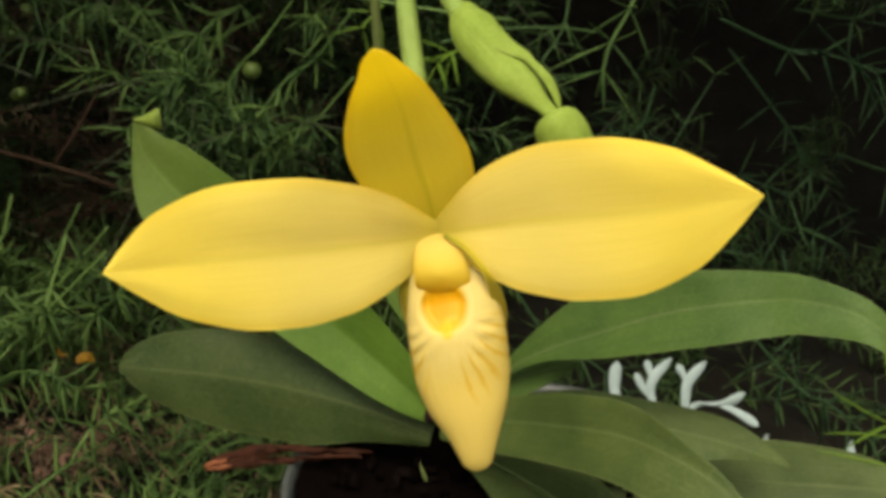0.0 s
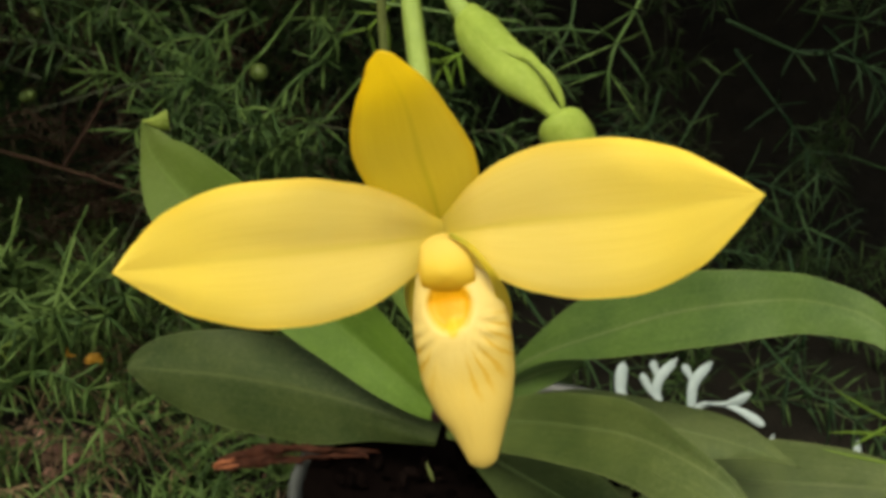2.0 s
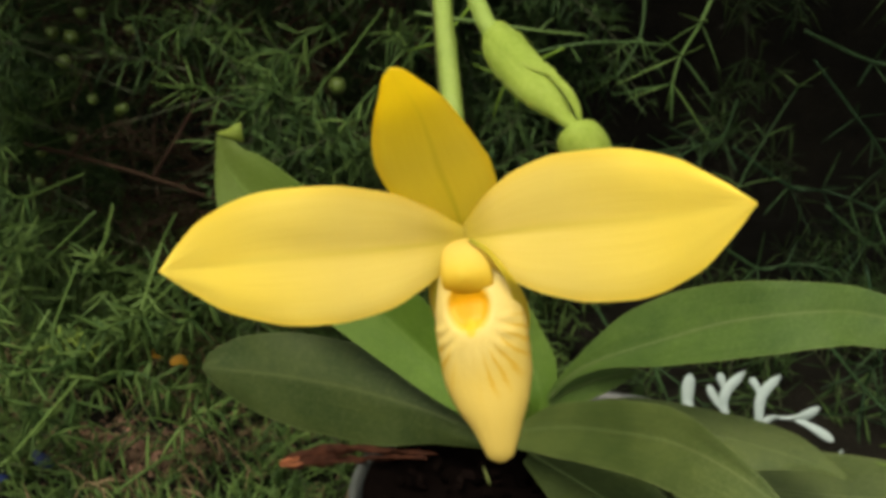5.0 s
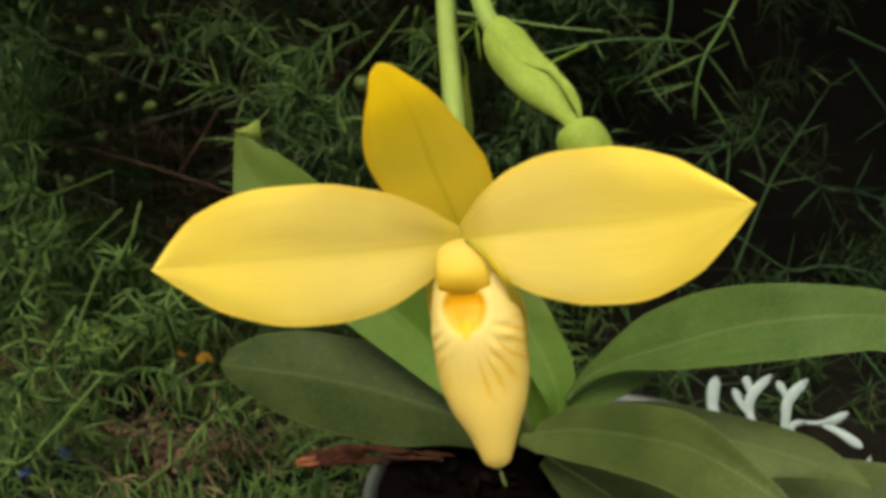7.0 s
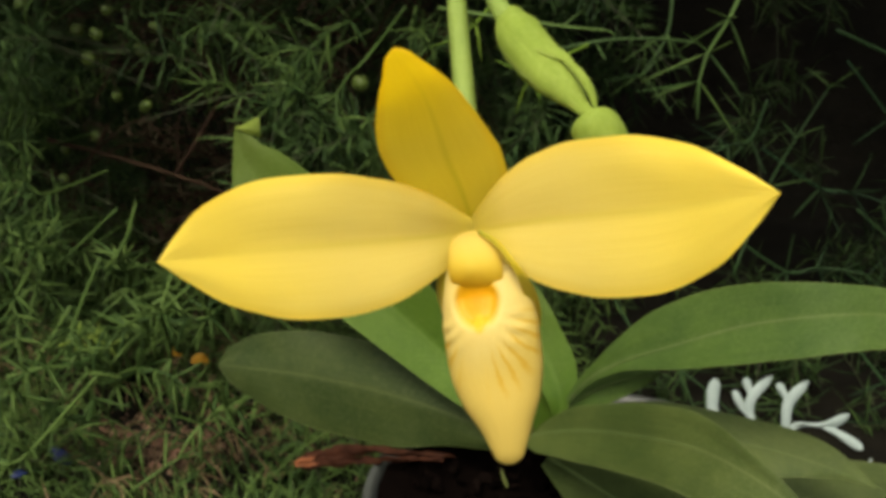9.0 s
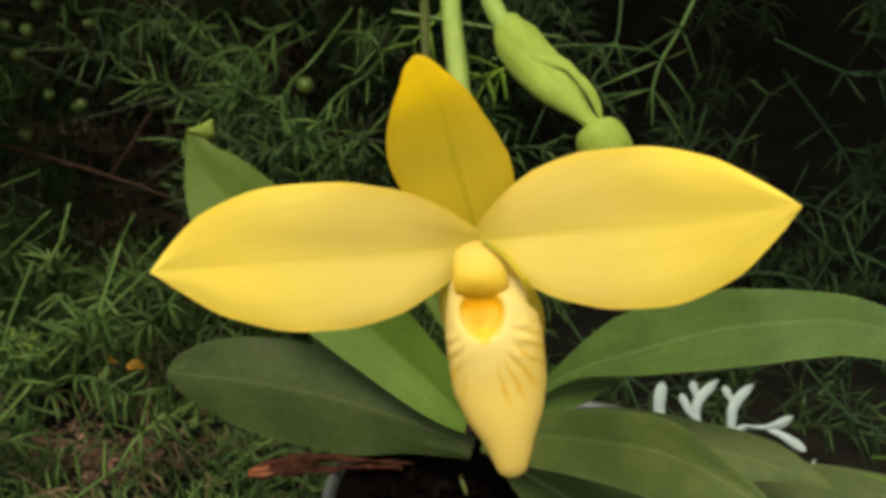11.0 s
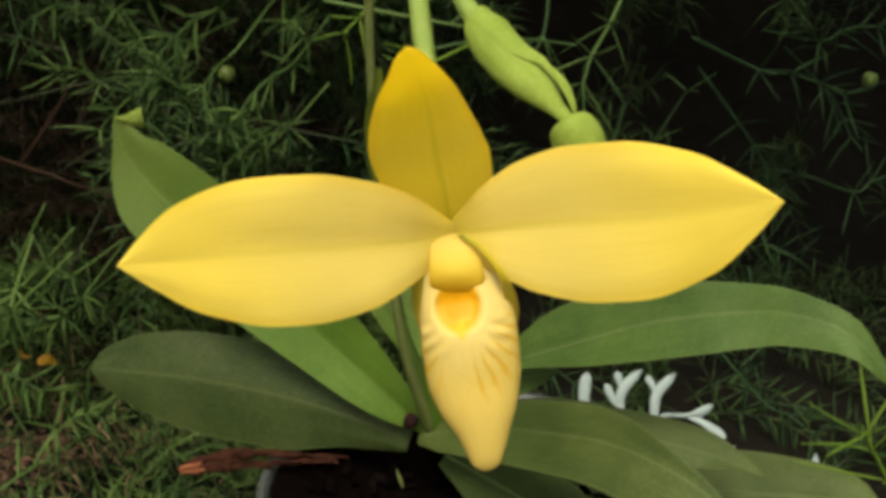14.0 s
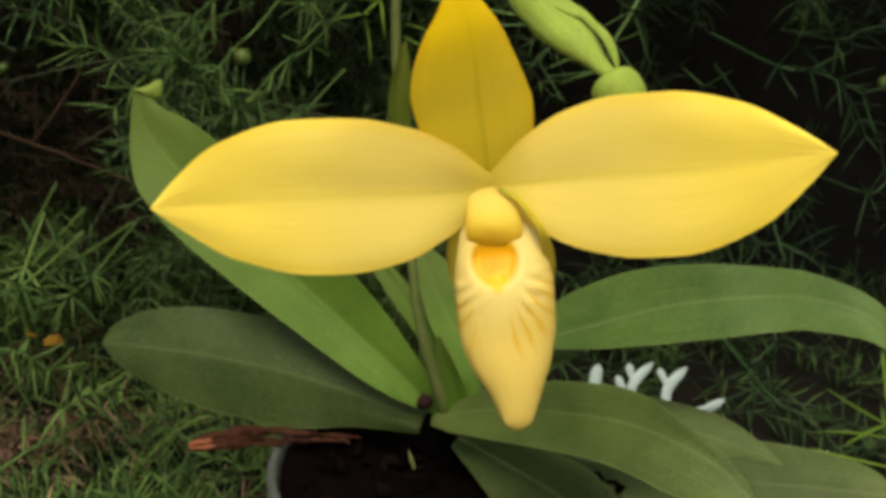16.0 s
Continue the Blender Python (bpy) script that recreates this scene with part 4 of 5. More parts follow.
def low_spray(g, x, y, count, top):
    """A spray that rises from the soil and flops over."""
    r = g.rnd
    if (x - POT_AT[0]) ** 2 + (y - POT_AT[1]) ** 2 < 0.09 ** 2:
        return
    ang, run = r.uniform(0, 6.28), r.uniform(0.04, 0.11)
    w = Vector((math.cos(ang), math.sin(ang), 0))
    hgt = r.uniform(0.012, top)
    a = Vector((x, y, ground_height(x, y)))
    g.spray([a, a + w * run * 0.5 + Vector((0, 0, hgt)), a + w * run + Vector((0, 0, hgt * 0.6))], 0.011, 0.027, 0.0010, count, bare_soil)


def build_thicket():
    g = Sprays(21)
    r = g.rnd
    for k in range(620):
        x = r.uniform(-0.58, 0.10)
        if x > 0.02 or (x > -0.08 and r.random() < 0.75):
            continue
        a = Vector((x, r.uniform(0.58, 0.92), r.uniform(0.08, 0.36)))
        b = a + Vector((r.uniform(-0.07, 0.07), -r.uniform(0.02, 0.06), r.uniform(0.0, 0.05)))
        c = b + Vector((r.uniform(-0.07, 0.07), -r.uniform(0.02, 0.06), r.uniform(-0.08, 0.01)))
        g.spray([a, b, c], 0.0100, 0.025, 0.0009, 4, hollow)
    for k in range(60):
        x = r.uniform(0.14, 0.62)
        a = Vector((x, r.uniform(0.68, 0.95), r.uniform(0.02, 0.36)))
        b = a + Vector((r.uniform(-0.07, 0.07), -r.uniform(0.02, 0.06), r.uniform(0.0, 0.05)))
        c = b + Vector((r.uniform(-0.07, 0.07), -r.uniform(0.02, 0.06), r.uniform(-0.08, 0.01)))
        g.spray([a, b, c], 0.012, 0.030, 0.0009, 3, hollow)
    for k in range(60):
        a = Vector((r.uniform(-0.22, -0.02), r.uniform(0.54, 0.66), r.uniform(0.14, 0.32)))
        b = a + Vector((r.uniform(-0.06, 0.06), -r.uniform(0.01, 0.05), r.uniform(0.0, 0.05)))
        c = b + Vector((r.uniform(-0.06, 0.06), -r.uniform(0.01, 0.05), r.uniform(-0.07, 0.01)))
        g.spray([a, b, c], 0.010, 0.024, 0.00095, 4, hollow)
    for k in range(52):
        low_spray(g, r.uniform(0.08, 0.42), r.uniform(0.52, 0.85), 3, 0.07)
    for k in range(300):
        a = Vector((r.uniform(-0.85, 0.02), r.uniform(0.92, 1.12), r.uniform(0.02, 0.42)))
        b = a + Vector((r.uniform(-0.08, 0.08), -r.uniform(0.02, 0.05), r.uniform(0.0, 0.05)))
        c = b + Vector((r.uniform(-0.08, 0.08), -r.uniform(0.02, 0.05), r.uniform(-0.08, 0.0)))
        g.spray([a, b, c], 0.014, 0.032, 0.0016, 4, None)
    # unseen top of the thicket, added to shade the growth and hollow below
    for k in range(1100):
        x = r.uniform(-0.8, 0.8)
        a = Vector((x, r.uniform(0.62 if -0.22 < x < 0.12 else 0.46, 1.3), r.uniform(0.40, 0.66)))
        b = a + Vector((r.uniform(-0.08, 0.08), -r.uniform(0.02, 0.07), r.uniform(0.0, 0.04)))
        c = b + Vector((r.uniform(-0.08, 0.08), -r.uniform(0.02, 0.07), r.uniform(-0.06, 0.0)))
        g.spray([a, b, c], 0.013, 0.034, 0.0024, 4, None)
    return g.build("fern_thicket", FERN_STEM, NEEDLE, "dense asparagus fern thicket with fine needles coloured dark for shade", "fern")


def build_bed():
    g = Sprays(22)
    r = g.rnd

    for k in range(270):
        x, y = r.uniform(-0.60, 0.0), r.uniform(0.40, 0.88)
        if y < 0.57 and r.random() < 0.1:
            continue
        low_spray(g, x, y, 4, 0.05)
    for k in range(150):
        low_spray(g, r.uniform(-0.50, 0.0), r.uniform(0.62, 0.88), 4, 0.10)
    for k in range(36):
        low_spray(g, r.uniform(-0.24, -0.05), r.uniform(0.37, 0.50), 4, 0.03)
    return g.build("fern_ground_cover", FERN_STEM, NEEDLE_LIT, "sprawling green asparagus fern covering the soil", "ground cover")


# Dense extra stems, added to lift the hollow's dark as brown haze would.
def build_dead_growth():
    g = Sprays(23)
    r = g.rnd
    for k in range(170):
        a = Vector((r.uniform(-0.34, -0.12), r.uniform(0.66, 0.86), r.uniform(0.06, 0.27)))
        b = a + Vector((r.uniform(-0.08, 0.08), -r.uniform(0.0, 0.05), r.uniform(-0.02, 0.05)))
        c = b + Vector((r.uniform(-0.08, 0.08), -r.uniform(0.0, 0.05), r.uniform(-0.06, 0.02)))
        g.spray([a, b, c], 0.016, 0.020, 0.0006, 2, None, 0.0009)
    return g.build("dead_undergrowth", TWIG, DEAD, "tangle of thin brown dead fern stems, added as brown haze", "dead undergrowth")


thicket = build_thicket()
dead = build_dead_growth()


def build_straw():
    g = Sprays(24)
    r = g.rnd
    for k in range(90):
        low_spray(g, r.uniform(-0.45, -0.04), r.uniform(0.38, 0.70), 1, 0.04)
    return g.build("dry_straw", STRAW, STRAW, "thin straw brown dead stems among the needles", "dry straw")


straw = build_straw()
bed = build_bed()


SHAPES = {}


def needle_shapes(mat):
    """Three needles of unit length and half width, gently bowed."""
    if mat.name not in SHAPES:
        SHAPES[mat.name] = []
        for bow in (-2.0, -4.5, 2.0):
            bm = bmesh.new()
            rows = []
            for u, w in ((0, 0.5), (0.2, 0.95), (0.45, 1.0), (0.7, 0.85), (0.9, 0.5), (1, 0.08)):
                rows.append([(math.cos(1.257 * k) * w, u, math.sin(1.257 * k) * w * 0.55 + bow * u * u) for k in range(5)])
            grid_mesh(bm, rows, closed=True)
            bmesh.ops.recalc_face_normals(bm, faces=bm.faces)
            me = bpy.data.meshes.new("needle")
            bm.to_mesh(me)
            bm.free()
            me.materials.append(mat)
            SHAPES[mat.name].append(me)
    return SHAPES[mat.name]


def fern_sprig(nodes, length, width, mat, label, seed, count=5):
    """A single bare stem with whorls of long needles at its nodes."""
    r = random.Random(seed)
    bm = bmesh.new()
    tube(bm, nodes, [(0, 0.0009), (1, 0.0005)], sides=6, nu=20)
    sprig = tagged(part("fern_sprig", bm, mat), label, "fern sprig")
    for i, c in enumerate(nodes[1:]):
        t = (Vector(c) - Vector(nodes[i])).normalized()
        a = t.orthogonal().normalized()
        b = t.cross(a)
        first = r.uniform(0, 6.28)
        for k in range(count):
            ang = first + 6.28 * k / count + r.uniform(-0.4, 0.4)
            way = a * math.cos(ang) + b * math.sin(ang) + t * r.uniform(0.3, 0.9)
            long = length * r.uniform(0.6, 1.2)
            shape = r.choice(needle_shapes(mat))
            if not sightline_free(Vector(c) + way.normalized() * long * 0.5):
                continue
            ob = new("needle", shape)
            ob.parent = sprig
            ob.matrix_basis = Matrix.LocRotScale(Vector(c), way.to_track_quat("Y", "Z"), (width, long, width))
    return sprig


fern_sprig([(0.0918, 0.4585, 0.2973), (0.0789, 0.4403, 0.2737), (0.0694, 0.4258, 0.2613), (0.0658, 0.4212, 0.2504)], 0.026, 0.00065, NEEDLE_LIT, "thin fern sprig with long green needles", 31, 5)
fern_sprig([(0.1041, 0.5406, 0.1296), (0.1237, 0.5669, 0.1712), (0.1410, 0.5875, 0.1953), (0.1597, 0.5988, 0.2231)], 0.024, 0.0007, NEEDLE, "bare olive fern stem with sparse needles", 32, 3)
fern_sprig([(0.1504, 0.2679, 0.1383), (0.1397, 0.2662, 0.1549), (0.1323, 0.2648, 0.1660), (0.1288, 0.2635, 0.1713)], 0.024, 0.0007, NEEDLE_YOUNG, "bright green fern sprig beside the orchid leaves", 33, 4)
fern_sprig([(-0.0214, 0.4738, 0.2797), (-0.0290, 0.4604, 0.2709), (-0.0355, 0.4532, 0.2647)], 0.022, 0.0009, NEEDLE_YOUNG, "pale young fern sprig behind the flower stalk", 35, 3)
fern_sprig([(0.0210, 0.4472, 0.2625), (0.0038, 0.4345, 0.2556), (-0.0019, 0.4282, 0.2524)], 0.022, 0.0010, NEEDLE_YOUNG, "pale young fern sprig behind the bud", 36, 4)
fern_sprig([(-0.0434, 0.4407, 0.2791), (-0.0092, 0.4388, 0.2740), (0.0101, 0.4355, 0.2714), (0.0285, 0.4375, 0.2693)], 0.012, 0.0006, NEEDLE_LIT, "thin bare fern stem behind the bud", 39, 1)
fern_sprig([(-0.0009, 0.4713, 0.2558), (0.0247, 0.4663, 0.2619), (0.0474, 0.4699, 0.2628), (0.0702, 0.4726, 0.2607)], 0.016, 0.0006, NEEDLE, "thin bare fern stem behind the bud", 40, 1)
fern_sprig([(0.0627, 0.5185, 0.2876), (0.0599, 0.5099, 0.2612), (0.0488, 0.5039, 0.2428)], 0.024, 0.0006, NEEDLE, "thin fern sprig with long green needles", 34, 3)


def sprigs(places, length, width, mat, label, seed, count=5, reach=0.05):
    """Short leafy stems at the face of the thicket."""
    r = random.Random(seed)
    for k, at in enumerate(places):
        a = Vector(at)
        w = Vector((r.uniform(-1, 1), r.uniform(-0.5, 0.2), r.uniform(-0.5, 0.5))).normalized() * reach * r.uniform(0.7, 1.2)
        nodes = [a - w * 0.6 + Vector((0, 0.05, 0.01)), a - w * 0.25, a, a + w * 0.22 - Vector((0, 0, 0.003)), a + w * 0.42 - Vector((0, 0, 0.008))]
        ob = fern_sprig([tuple(n) for n in nodes], length, width, mat, label, seed + 10 * k, count)
        ob["group"] = "fern sprigs"


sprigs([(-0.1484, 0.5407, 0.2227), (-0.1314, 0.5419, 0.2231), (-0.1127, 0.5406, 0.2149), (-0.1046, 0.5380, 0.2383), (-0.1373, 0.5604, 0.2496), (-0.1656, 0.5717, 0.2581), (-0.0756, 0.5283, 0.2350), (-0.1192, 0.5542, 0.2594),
        (-0.1815, 0.5616, 0.2291), (-0.1007, 0.5465, 0.1979), (-0.0817, 0.5383, 0.2011), (-0.0682, 0.5475, 0.2611), (-0.2049, 0.5912, 0.2614), (-0.2361, 0.6119, 0.2666)], 0.022, 0.00085, NEEDLE_LIT,
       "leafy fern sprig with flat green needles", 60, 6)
sprigs([(-0.3102, 0.5588, 0.1698), (-0.3072, 0.5277, 0.1364), (-0.2955, 0.5413, 0.1071), (-0.3297, 0.5739, 0.1929), (-0.3054, 0.5867, 0.1216), (-0.3323, 0.6116, 0.2131)], 0.024, 0.0012, NEEDLE_LIT, "leafy fern sprig with flat green needles", 400, 6)
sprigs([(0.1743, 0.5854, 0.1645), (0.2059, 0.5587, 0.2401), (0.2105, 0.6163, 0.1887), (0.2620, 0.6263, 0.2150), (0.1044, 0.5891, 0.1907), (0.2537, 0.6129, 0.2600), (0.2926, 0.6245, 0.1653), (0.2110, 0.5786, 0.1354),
        (0.1594, 0.5905, 0.1172), (0.0740, 0.5114, 0.0836), (0.1886, 0.5091, 0.0862), (0.1963, 0.4741, 0.0735)], 0.028, 0.0007, NEEDLE_SHADE, "sparse fern sprig with long needles darkened for shade", 600, 4, 0.06)


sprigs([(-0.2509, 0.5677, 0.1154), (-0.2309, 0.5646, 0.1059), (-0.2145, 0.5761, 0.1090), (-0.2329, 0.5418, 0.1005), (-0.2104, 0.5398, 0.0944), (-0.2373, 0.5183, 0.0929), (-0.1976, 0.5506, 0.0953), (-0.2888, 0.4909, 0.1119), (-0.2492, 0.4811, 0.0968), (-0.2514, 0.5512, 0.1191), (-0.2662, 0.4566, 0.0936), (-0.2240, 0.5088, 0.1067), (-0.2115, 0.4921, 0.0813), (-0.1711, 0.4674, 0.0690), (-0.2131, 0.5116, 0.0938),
        (-0.2382, 0.4890, 0.0835), (-0.2560, 0.4617, 0.0718), (-0.2693, 0.4399, 0.0754), (-0.2580, 0.4163, 0.0627)], 0.022, 0.0012, NEEDLE_LIT,
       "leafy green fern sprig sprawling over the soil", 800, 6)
sprigs([(-0.3341, 0.5944, 0.2266), (-0.3211, 0.6071, 0.1937), (-0.3171, 0.5600, 0.1765), (-0.2995, 0.5434, 0.1494), (-0.3123, 0.5310, 0.1493), (-0.3348, 0.6255, 0.2586), (-0.3031, 0.5773, 0.1581), (-0.2941, 0.5466, 0.1235), (-0.3473, 0.6195, 0.2450), (-0.3308, 0.6579, 0.2252), (-0.3439, 0.6488, 0.2696), (-0.3247, 0.6754, 0.2109), (-0.2896, 0.6864, 0.2642), (-0.2544, 0.6784, 0.2567)], 0.021, 0.0009, NEEDLE_LIT,
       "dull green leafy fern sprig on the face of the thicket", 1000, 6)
fern_sprig([(-0.2075, 0.4368, 0.0380), (-0.1941, 0.4513, 0.0447), (-0.1831, 0.4645, 0.0481), (-0.1716, 0.4778, 0.0519), (-0.1579, 0.4913, 0.0550)], 0.022, 0.0010, NEEDLE_LIT, "long green fern stem lying over the bed", 37, 3)
fern_sprig([(-0.2725, 0.5021, 0.0900), (-0.2605, 0.4999, 0.0944), (-0.2509, 0.5016, 0.0957), (-0.2429, 0.5013, 0.0912)], 0.014, 0.0012, NEEDLE_SHOOT, "pale yellow green young fern shoot in the bed", 38, 5)


def berry(at, radius):
    bm = bmesh.new()
    bmesh.ops.create_uvsphere(bm, u_segments=14, v_segments=9, radius=radius)
    for f in bm.faces:
        f.smooth = True
    for v in bm.verts:
        v.co *= 1 + 0.04 * noise.noise(v.co * 200)
        if v.co.z > radius * 0.9:
            v.co.z -= radius * 0.12
    bmesh.ops.translate(bm, verts=bm.verts, vec=at)
    part("berry", bm, BERRY, thicket, origin=at)


for at, radius in BERRIES:
    berry(at, radius)

# ---- dead stems in the hollow ----
for nodes in ([(-0.3455, 0.6516, 0.1795), (-0.2783, 0.6277, 0.1706), (-0.2285, 0.6138, 0.1605), (-0.1664, 0.5980, 0.1442)], [(-0.2446, 0.6247, 0.1615), (-0.2320, 0.6192, 0.1771), (-0.2215, 0.6246, 0.1937), (-0.2162, 0.6395, 0.2071)]):
    bm = bmesh.new()
    tube(bm, nodes, [(0, 0.0015), (0.5, 0.0013), (1, 0.0009)], sides=8, nu=24)
    for v in bm.verts:
        v.co += Vector((0, 0, 0.0012 * noise.noise(v.co * 120)))
    tagged(part("dead_stem", bm, TWIG), "bare brown dead stem among the ferns", "dead stem", "dead stems")

# ---- dry sheath lying over the pot rim ----
sheath = thing("dry_sheath", (-0.0549, 0.3333, 0.1221), "dry reddish brown plant sheath lying across the pot", "dry sheath")
for nodes, rad in (([(-0.0864, 0.3348, 0.1172), (-0.0740, 0.3352, 0.1215), (-0.0592, 0.3348, 0.1236), (-0.0444, 0.3329, 0.1242), (-0.0256, 0.3309, 0.1246)], [(0, 0.0013), (0.1, 0.0021), (0.4, 0.0022), (0.7, 0.0017), (1, 0.0009)]),
                   ([(-0.0859, 0.3326, 0.1169), (-0.0747, 0.3323, 0.1192), (-0.0608, 0.3310, 0.1217), (-0.0460, 0.3286, 0.1240), (-0.0294, 0.3267, 0.1247)], [(0, 0.0010), (0.15, 0.0018), (0.5, 0.0018), (1, 0.0009)]),
                   ([(-0.0847, 0.3310, 0.1168), (-0.0754, 0.3304, 0.1183), (-0.0638, 0.3296, 0.1205), (-0.0501, 0.3283, 0.1231)], [(0, 0.0006), (0.3, 0.0011), (0.7, 0.0011), (1, 0.0004)])):
    bm = bmesh.new()
    tube(bm, nodes, rad, sides=16, nu=48, squash=0.5)
    for v in bm.verts:
        v.co += Vector((0.0, 0.0012 * noise.noise(v.co * 420), 0.0009 * noise.noise(v.co * 190) + 0.0012 * noise.noise(Vector((v.co.x * 50, v.co.y * 900, v.co.z * 900)))))
    part("strip", bm, DRY, sheath)
for nodes, r in (([(-0.0881, 0.3332, 0.1172), (-0.0841, 0.3325, 0.1191), (-0.0793, 0.3322, 0.1206)], 0.0013), ([(-0.0874, 0.3318, 0.1169), (-0.0821, 0.3306, 0.1180), (-0.0770, 0.3303, 0.1194)], 0.0011)):
    bm = bmesh.new()
    tube(bm, nodes, egg(r, 0.0003, 0.0002), sides=10, nu=16, squash=0.6)
    for v in bm.verts:
        v.co += Vector((0, 0, 0.0008 * noise.noise(v.co * 300)))
    part("frayed_tip", bm, DRY_TIP, sheath, "frayed orange brown end of the sheath")

# ---- silver-leaved plant ----
silver = thing("silver_plant", (0.125, 0.44, 0.012), "silver white felted plant with forked leaves", "plant")
bm = bmesh.new()
tube(bm, [(0.125, 0.44, 0.0), (0.124, 0.442, 0.03), (0.1164, 0.4332, 0.0673)], 0.0022, sides=8, nu=10)
part("stem", bm, SILVER, silver)


def lobes(strokes):
    bm = bmesh.new()
    for nodes, r in strokes:
        tube(bm, nodes, [(0, r * 0.62), (0.4, r * 0.72), (0.8, r * 0.98), (0.95, r * 0.7), (1, r * 0.2)], sides=10, nu=14, squash=0.45)
    part("leaf", bm, SILVER, silver)


lobes([([(0.1137, 0.4332, 0.0673), (0.0926, 0.4472, 0.0780), (0.0857, 0.4579, 0.0850), (0.0853, 0.4615, 0.0931), (0.0867, 0.4640, 0.1005)], 0.0033)])
lobes([([(0.1151, 0.4332, 0.0673), (0.1049, 0.4409, 0.0813), (0.1004, 0.4459, 0.0902), (0.1015, 0.4486, 0.0985), (0.1105, 0.4516, 0.1079)], 0.0027), ([(0.1014, 0.4452, 0.0897), (0.0971, 0.4469, 0.0933), (0.0928, 0.4495, 0.1011)], 0.0021),
       ([(0.1014, 0.4480, 0.0982), (0.0999, 0.4496, 0.1016), (0.0980, 0.4513, 0.1068)], 0.0021)])
lobes([([(0.1164, 0.4332, 0.0673), (0.1158, 0.4383, 0.0797), (0.1163, 0.4422, 0.0885), (0.1177, 0.4454, 0.0983), (0.1264, 0.4484, 0.1076)], 0.0028), ([(0.1173, 0.4444, 0.0969), (0.1155, 0.4463, 0.1011), (0.1123, 0.4480, 0.1063)], 0.0020)])
lobes([([(0.1164, 0.4332, 0.0673), (0.1173, 0.4354, 0.0871), (0.1219, 0.4357, 0.0911), (0.1334, 0.4340, 0.0926), (0.1421, 0.4347, 0.0978)], 0.0026), ([(0.1307, 0.4339, 0.0920), (0.1381, 0.4309, 0.0894), (0.1473, 0.4272, 0.0843)], 0.0024)])
lobes([([(0.1178, 0.4332, 0.0673), (0.1319, 0.4157, 0.0683), (0.1439, 0.4124, 0.0746), (0.1477, 0.4153, 0.0866)], 0.0017)])
lobes([([(0.1191, 0.4328, 0.0660), (0.1606, 0.4132, 0.0609), (0.1831, 0.4104, 0.0684), (0.1861, 0.4144, 0.0839)], 0.0022)])

# ---- small things on the ground ----
def scrap(name, at, sx, sy, mat, label, category, seed, tilt=(0, 0, 0), group=""):
    """A crumpled flake lying among the needles."""
    bm = bmesh.new()
    blade(bm, [(-sx, 0, 0), (-sx * 0.3, 0, sy * 0.5), (sx * 0.4, 0, sy * 0.4), (sx, 0, -sy * 0.1)], (0, 1, 0), sy, [(0, 0.4), (0.4, 1), (0.8, 0.8), (1, 0.2)], cup=0.4, thick=0.0006, nu=10, nv=6, ripple=sy * 0.5, seed=seed)
    ob = tagged(part(name, bm, mat), label, category, group)
    ob.location, ob.rotation_euler = at, [radians(a) for a in tilt]
    return ob


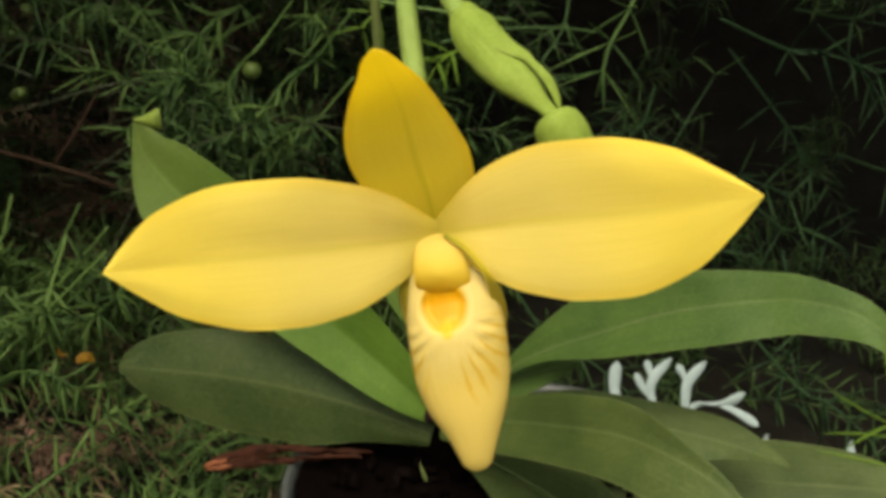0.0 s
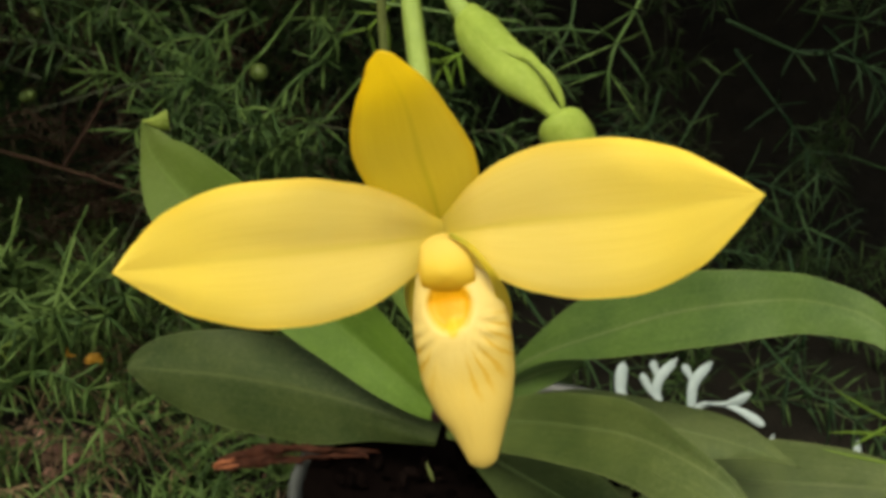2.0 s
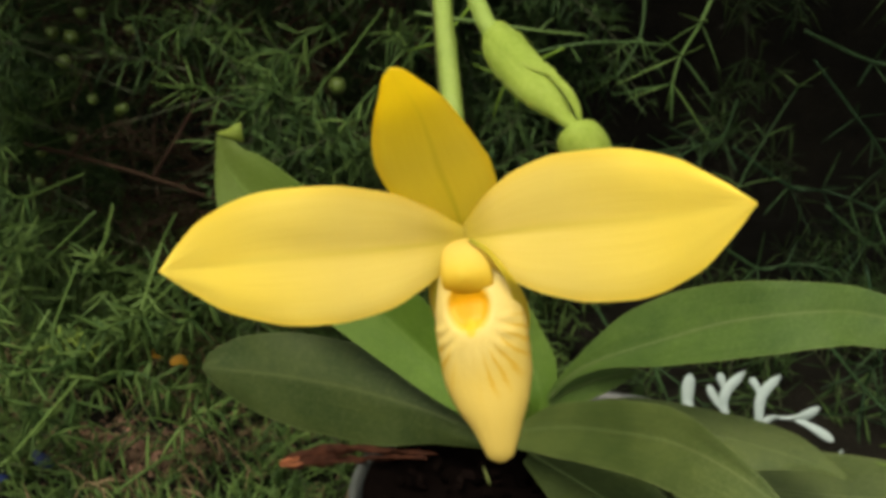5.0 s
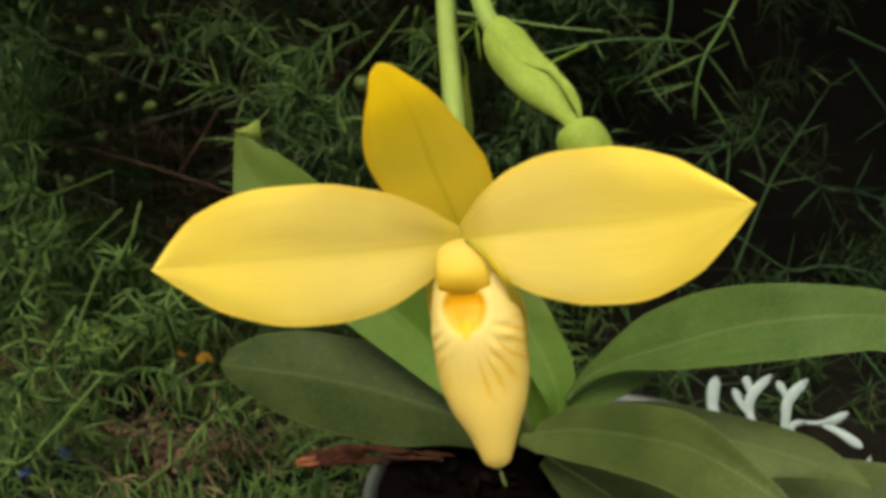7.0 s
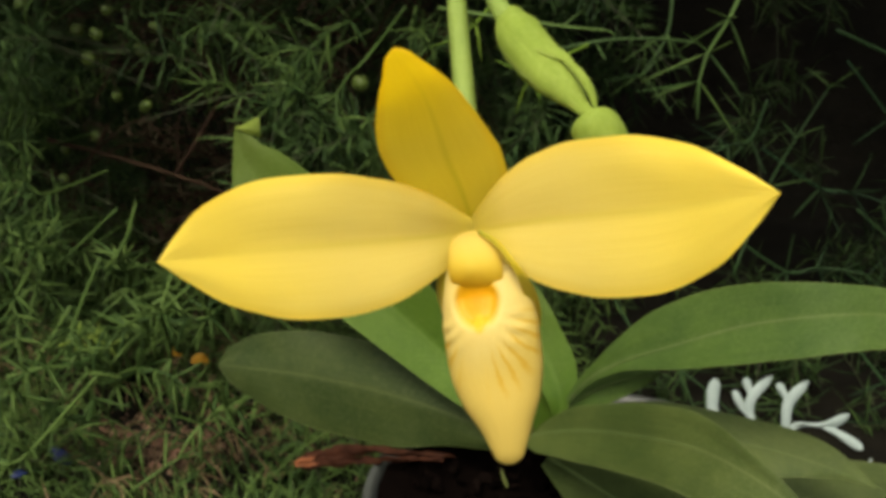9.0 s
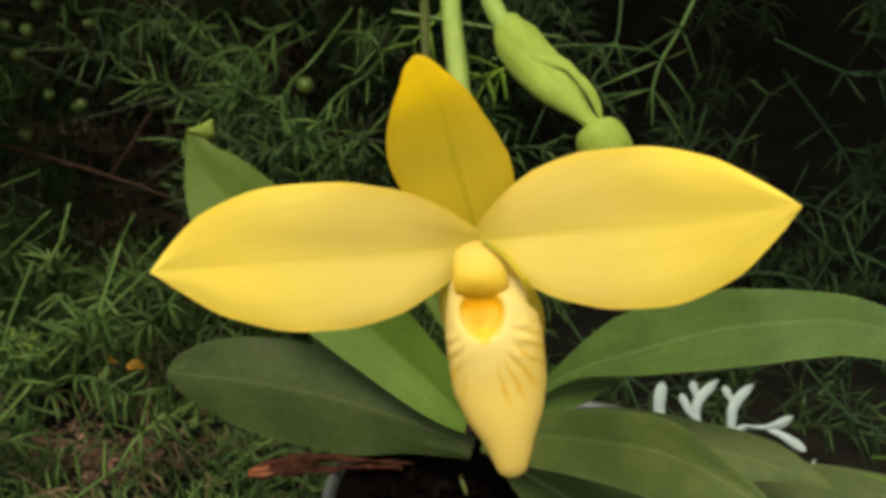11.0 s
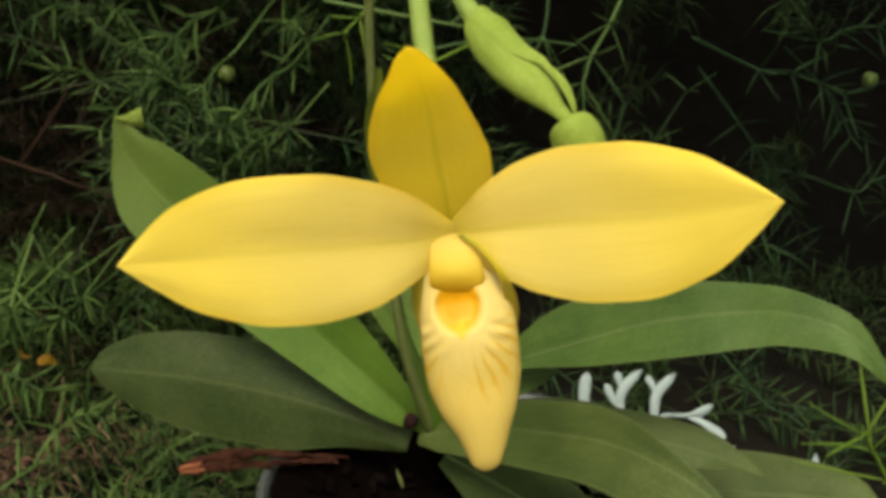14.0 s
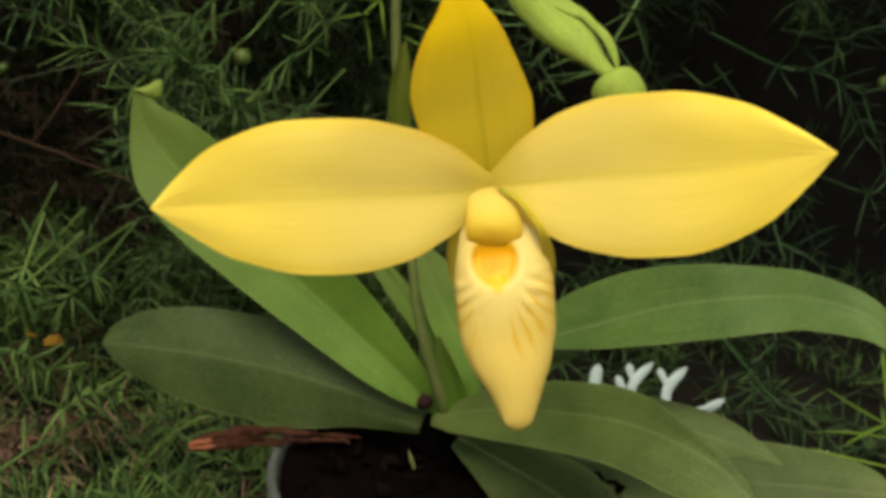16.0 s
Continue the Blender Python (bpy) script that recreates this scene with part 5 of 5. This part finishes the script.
scrap("fallen_petal", (-0.2266, 0.5922, 0.0432), 0.0055, 0.0040, FALLEN, "small orange yellow petal fallen among the needles", "fallen petal", 41, (30, 10, 30), "fallen petals")
scrap("fallen_petal", (-0.2263, 0.5514, 0.0654), 0.0052, 0.0036, FALLEN, "small orange yellow petal fallen among the needles", "fallen petal", 42, (50, 20, 110), "fallen petals")
scrap("dry_leaf", (-0.2455, 0.6004, 0.0205), 0.0090, 0.0030, LITTER, "curled tan dry leaf hanging in the needles", "dry leaf", 43, (20, 70, 80))
scrap("plastic_scrap", (-0.2748, 0.4920, 0.0250), 0.0075, 0.0040, BLUE, "torn scrap of blue plastic on the soil", "plastic scrap", 44, (70, 55, 20), "plastic scraps")
scrap("plastic_scrap", (-0.2813, 0.4580, 0.0321), 0.0045, 0.0020, BLUE, "torn scrap of blue plastic on the soil", "plastic scrap", 45, (40, 5, 60), "plastic scraps")


flakes = random.Random(57)
for k in range(27):
    bx, by, radius = BARE[k % 3]
    fx, fy = bx + flakes.uniform(-1.6, 1.6) * radius, by + flakes.uniform(-1.6, 1.6) * radius
    scrap("bark_flake", (fx, fy, ground_height(fx, fy) + 0.006), flakes.uniform(0.003, 0.009), flakes.uniform(0.0015, 0.004), FLAKE, "dry reddish tan bark flake lying on bare soil", "bark flake", 60 + k,
          (flakes.uniform(-20, 45), flakes.uniform(-25, 25), flakes.uniform(0, 360)), "bark flakes")


def build_litter():
    bm = bmesh.new()
    r = random.Random(51)
    for k in range(1500):
        x, y = r.uniform(-0.55, -0.02), r.uniform(0.36, 0.9)
        if k > 450:
            bx, by, radius = BARE[k % 3]
            x, y = r.gauss(bx, radius * 0.9), r.gauss(by, radius * 0.9)
        if (x - POT_AT[0]) ** 2 + (y - POT_AT[1]) ** 2 < 0.075 ** 2:
            continue
        size = r.uniform(0.0010, 0.0038)
        c = Vector((x, y, ground_height(x, y) + size * 0.3))
        turn = Euler((r.uniform(-0.7, 0.7), r.uniform(-0.7, 0.7), r.uniform(0, 6.3))).to_matrix()
        ring = [c + turn @ Vector((math.cos(a) * size * r.uniform(0.7, 1.2), math.sin(a) * size * 0.5 * r.uniform(0.7, 1.2), size * 0.15 * r.uniform(-1, 1))) for a in (0, 1.05, 2.1, 3.14, 4.2, 5.2)]
        top = [bm.verts.new(p) for p in ring]
        low = [bm.verts.new(p - Vector((0, 0, size * 0.18))) for p in ring]
        bm.faces.new(top)
        for i in range(6):
            bm.faces.new((top[i], low[i], low[(i + 1) % 6], top[(i + 1) % 6]))
    bmesh.ops.recalc_face_normals(bm, faces=bm.faces)
    tagged(part("leaf_litter", bm, LITTER), "brown dry litter and bark flakes scattered on soil", "litter", kind="stuff")


build_litter()
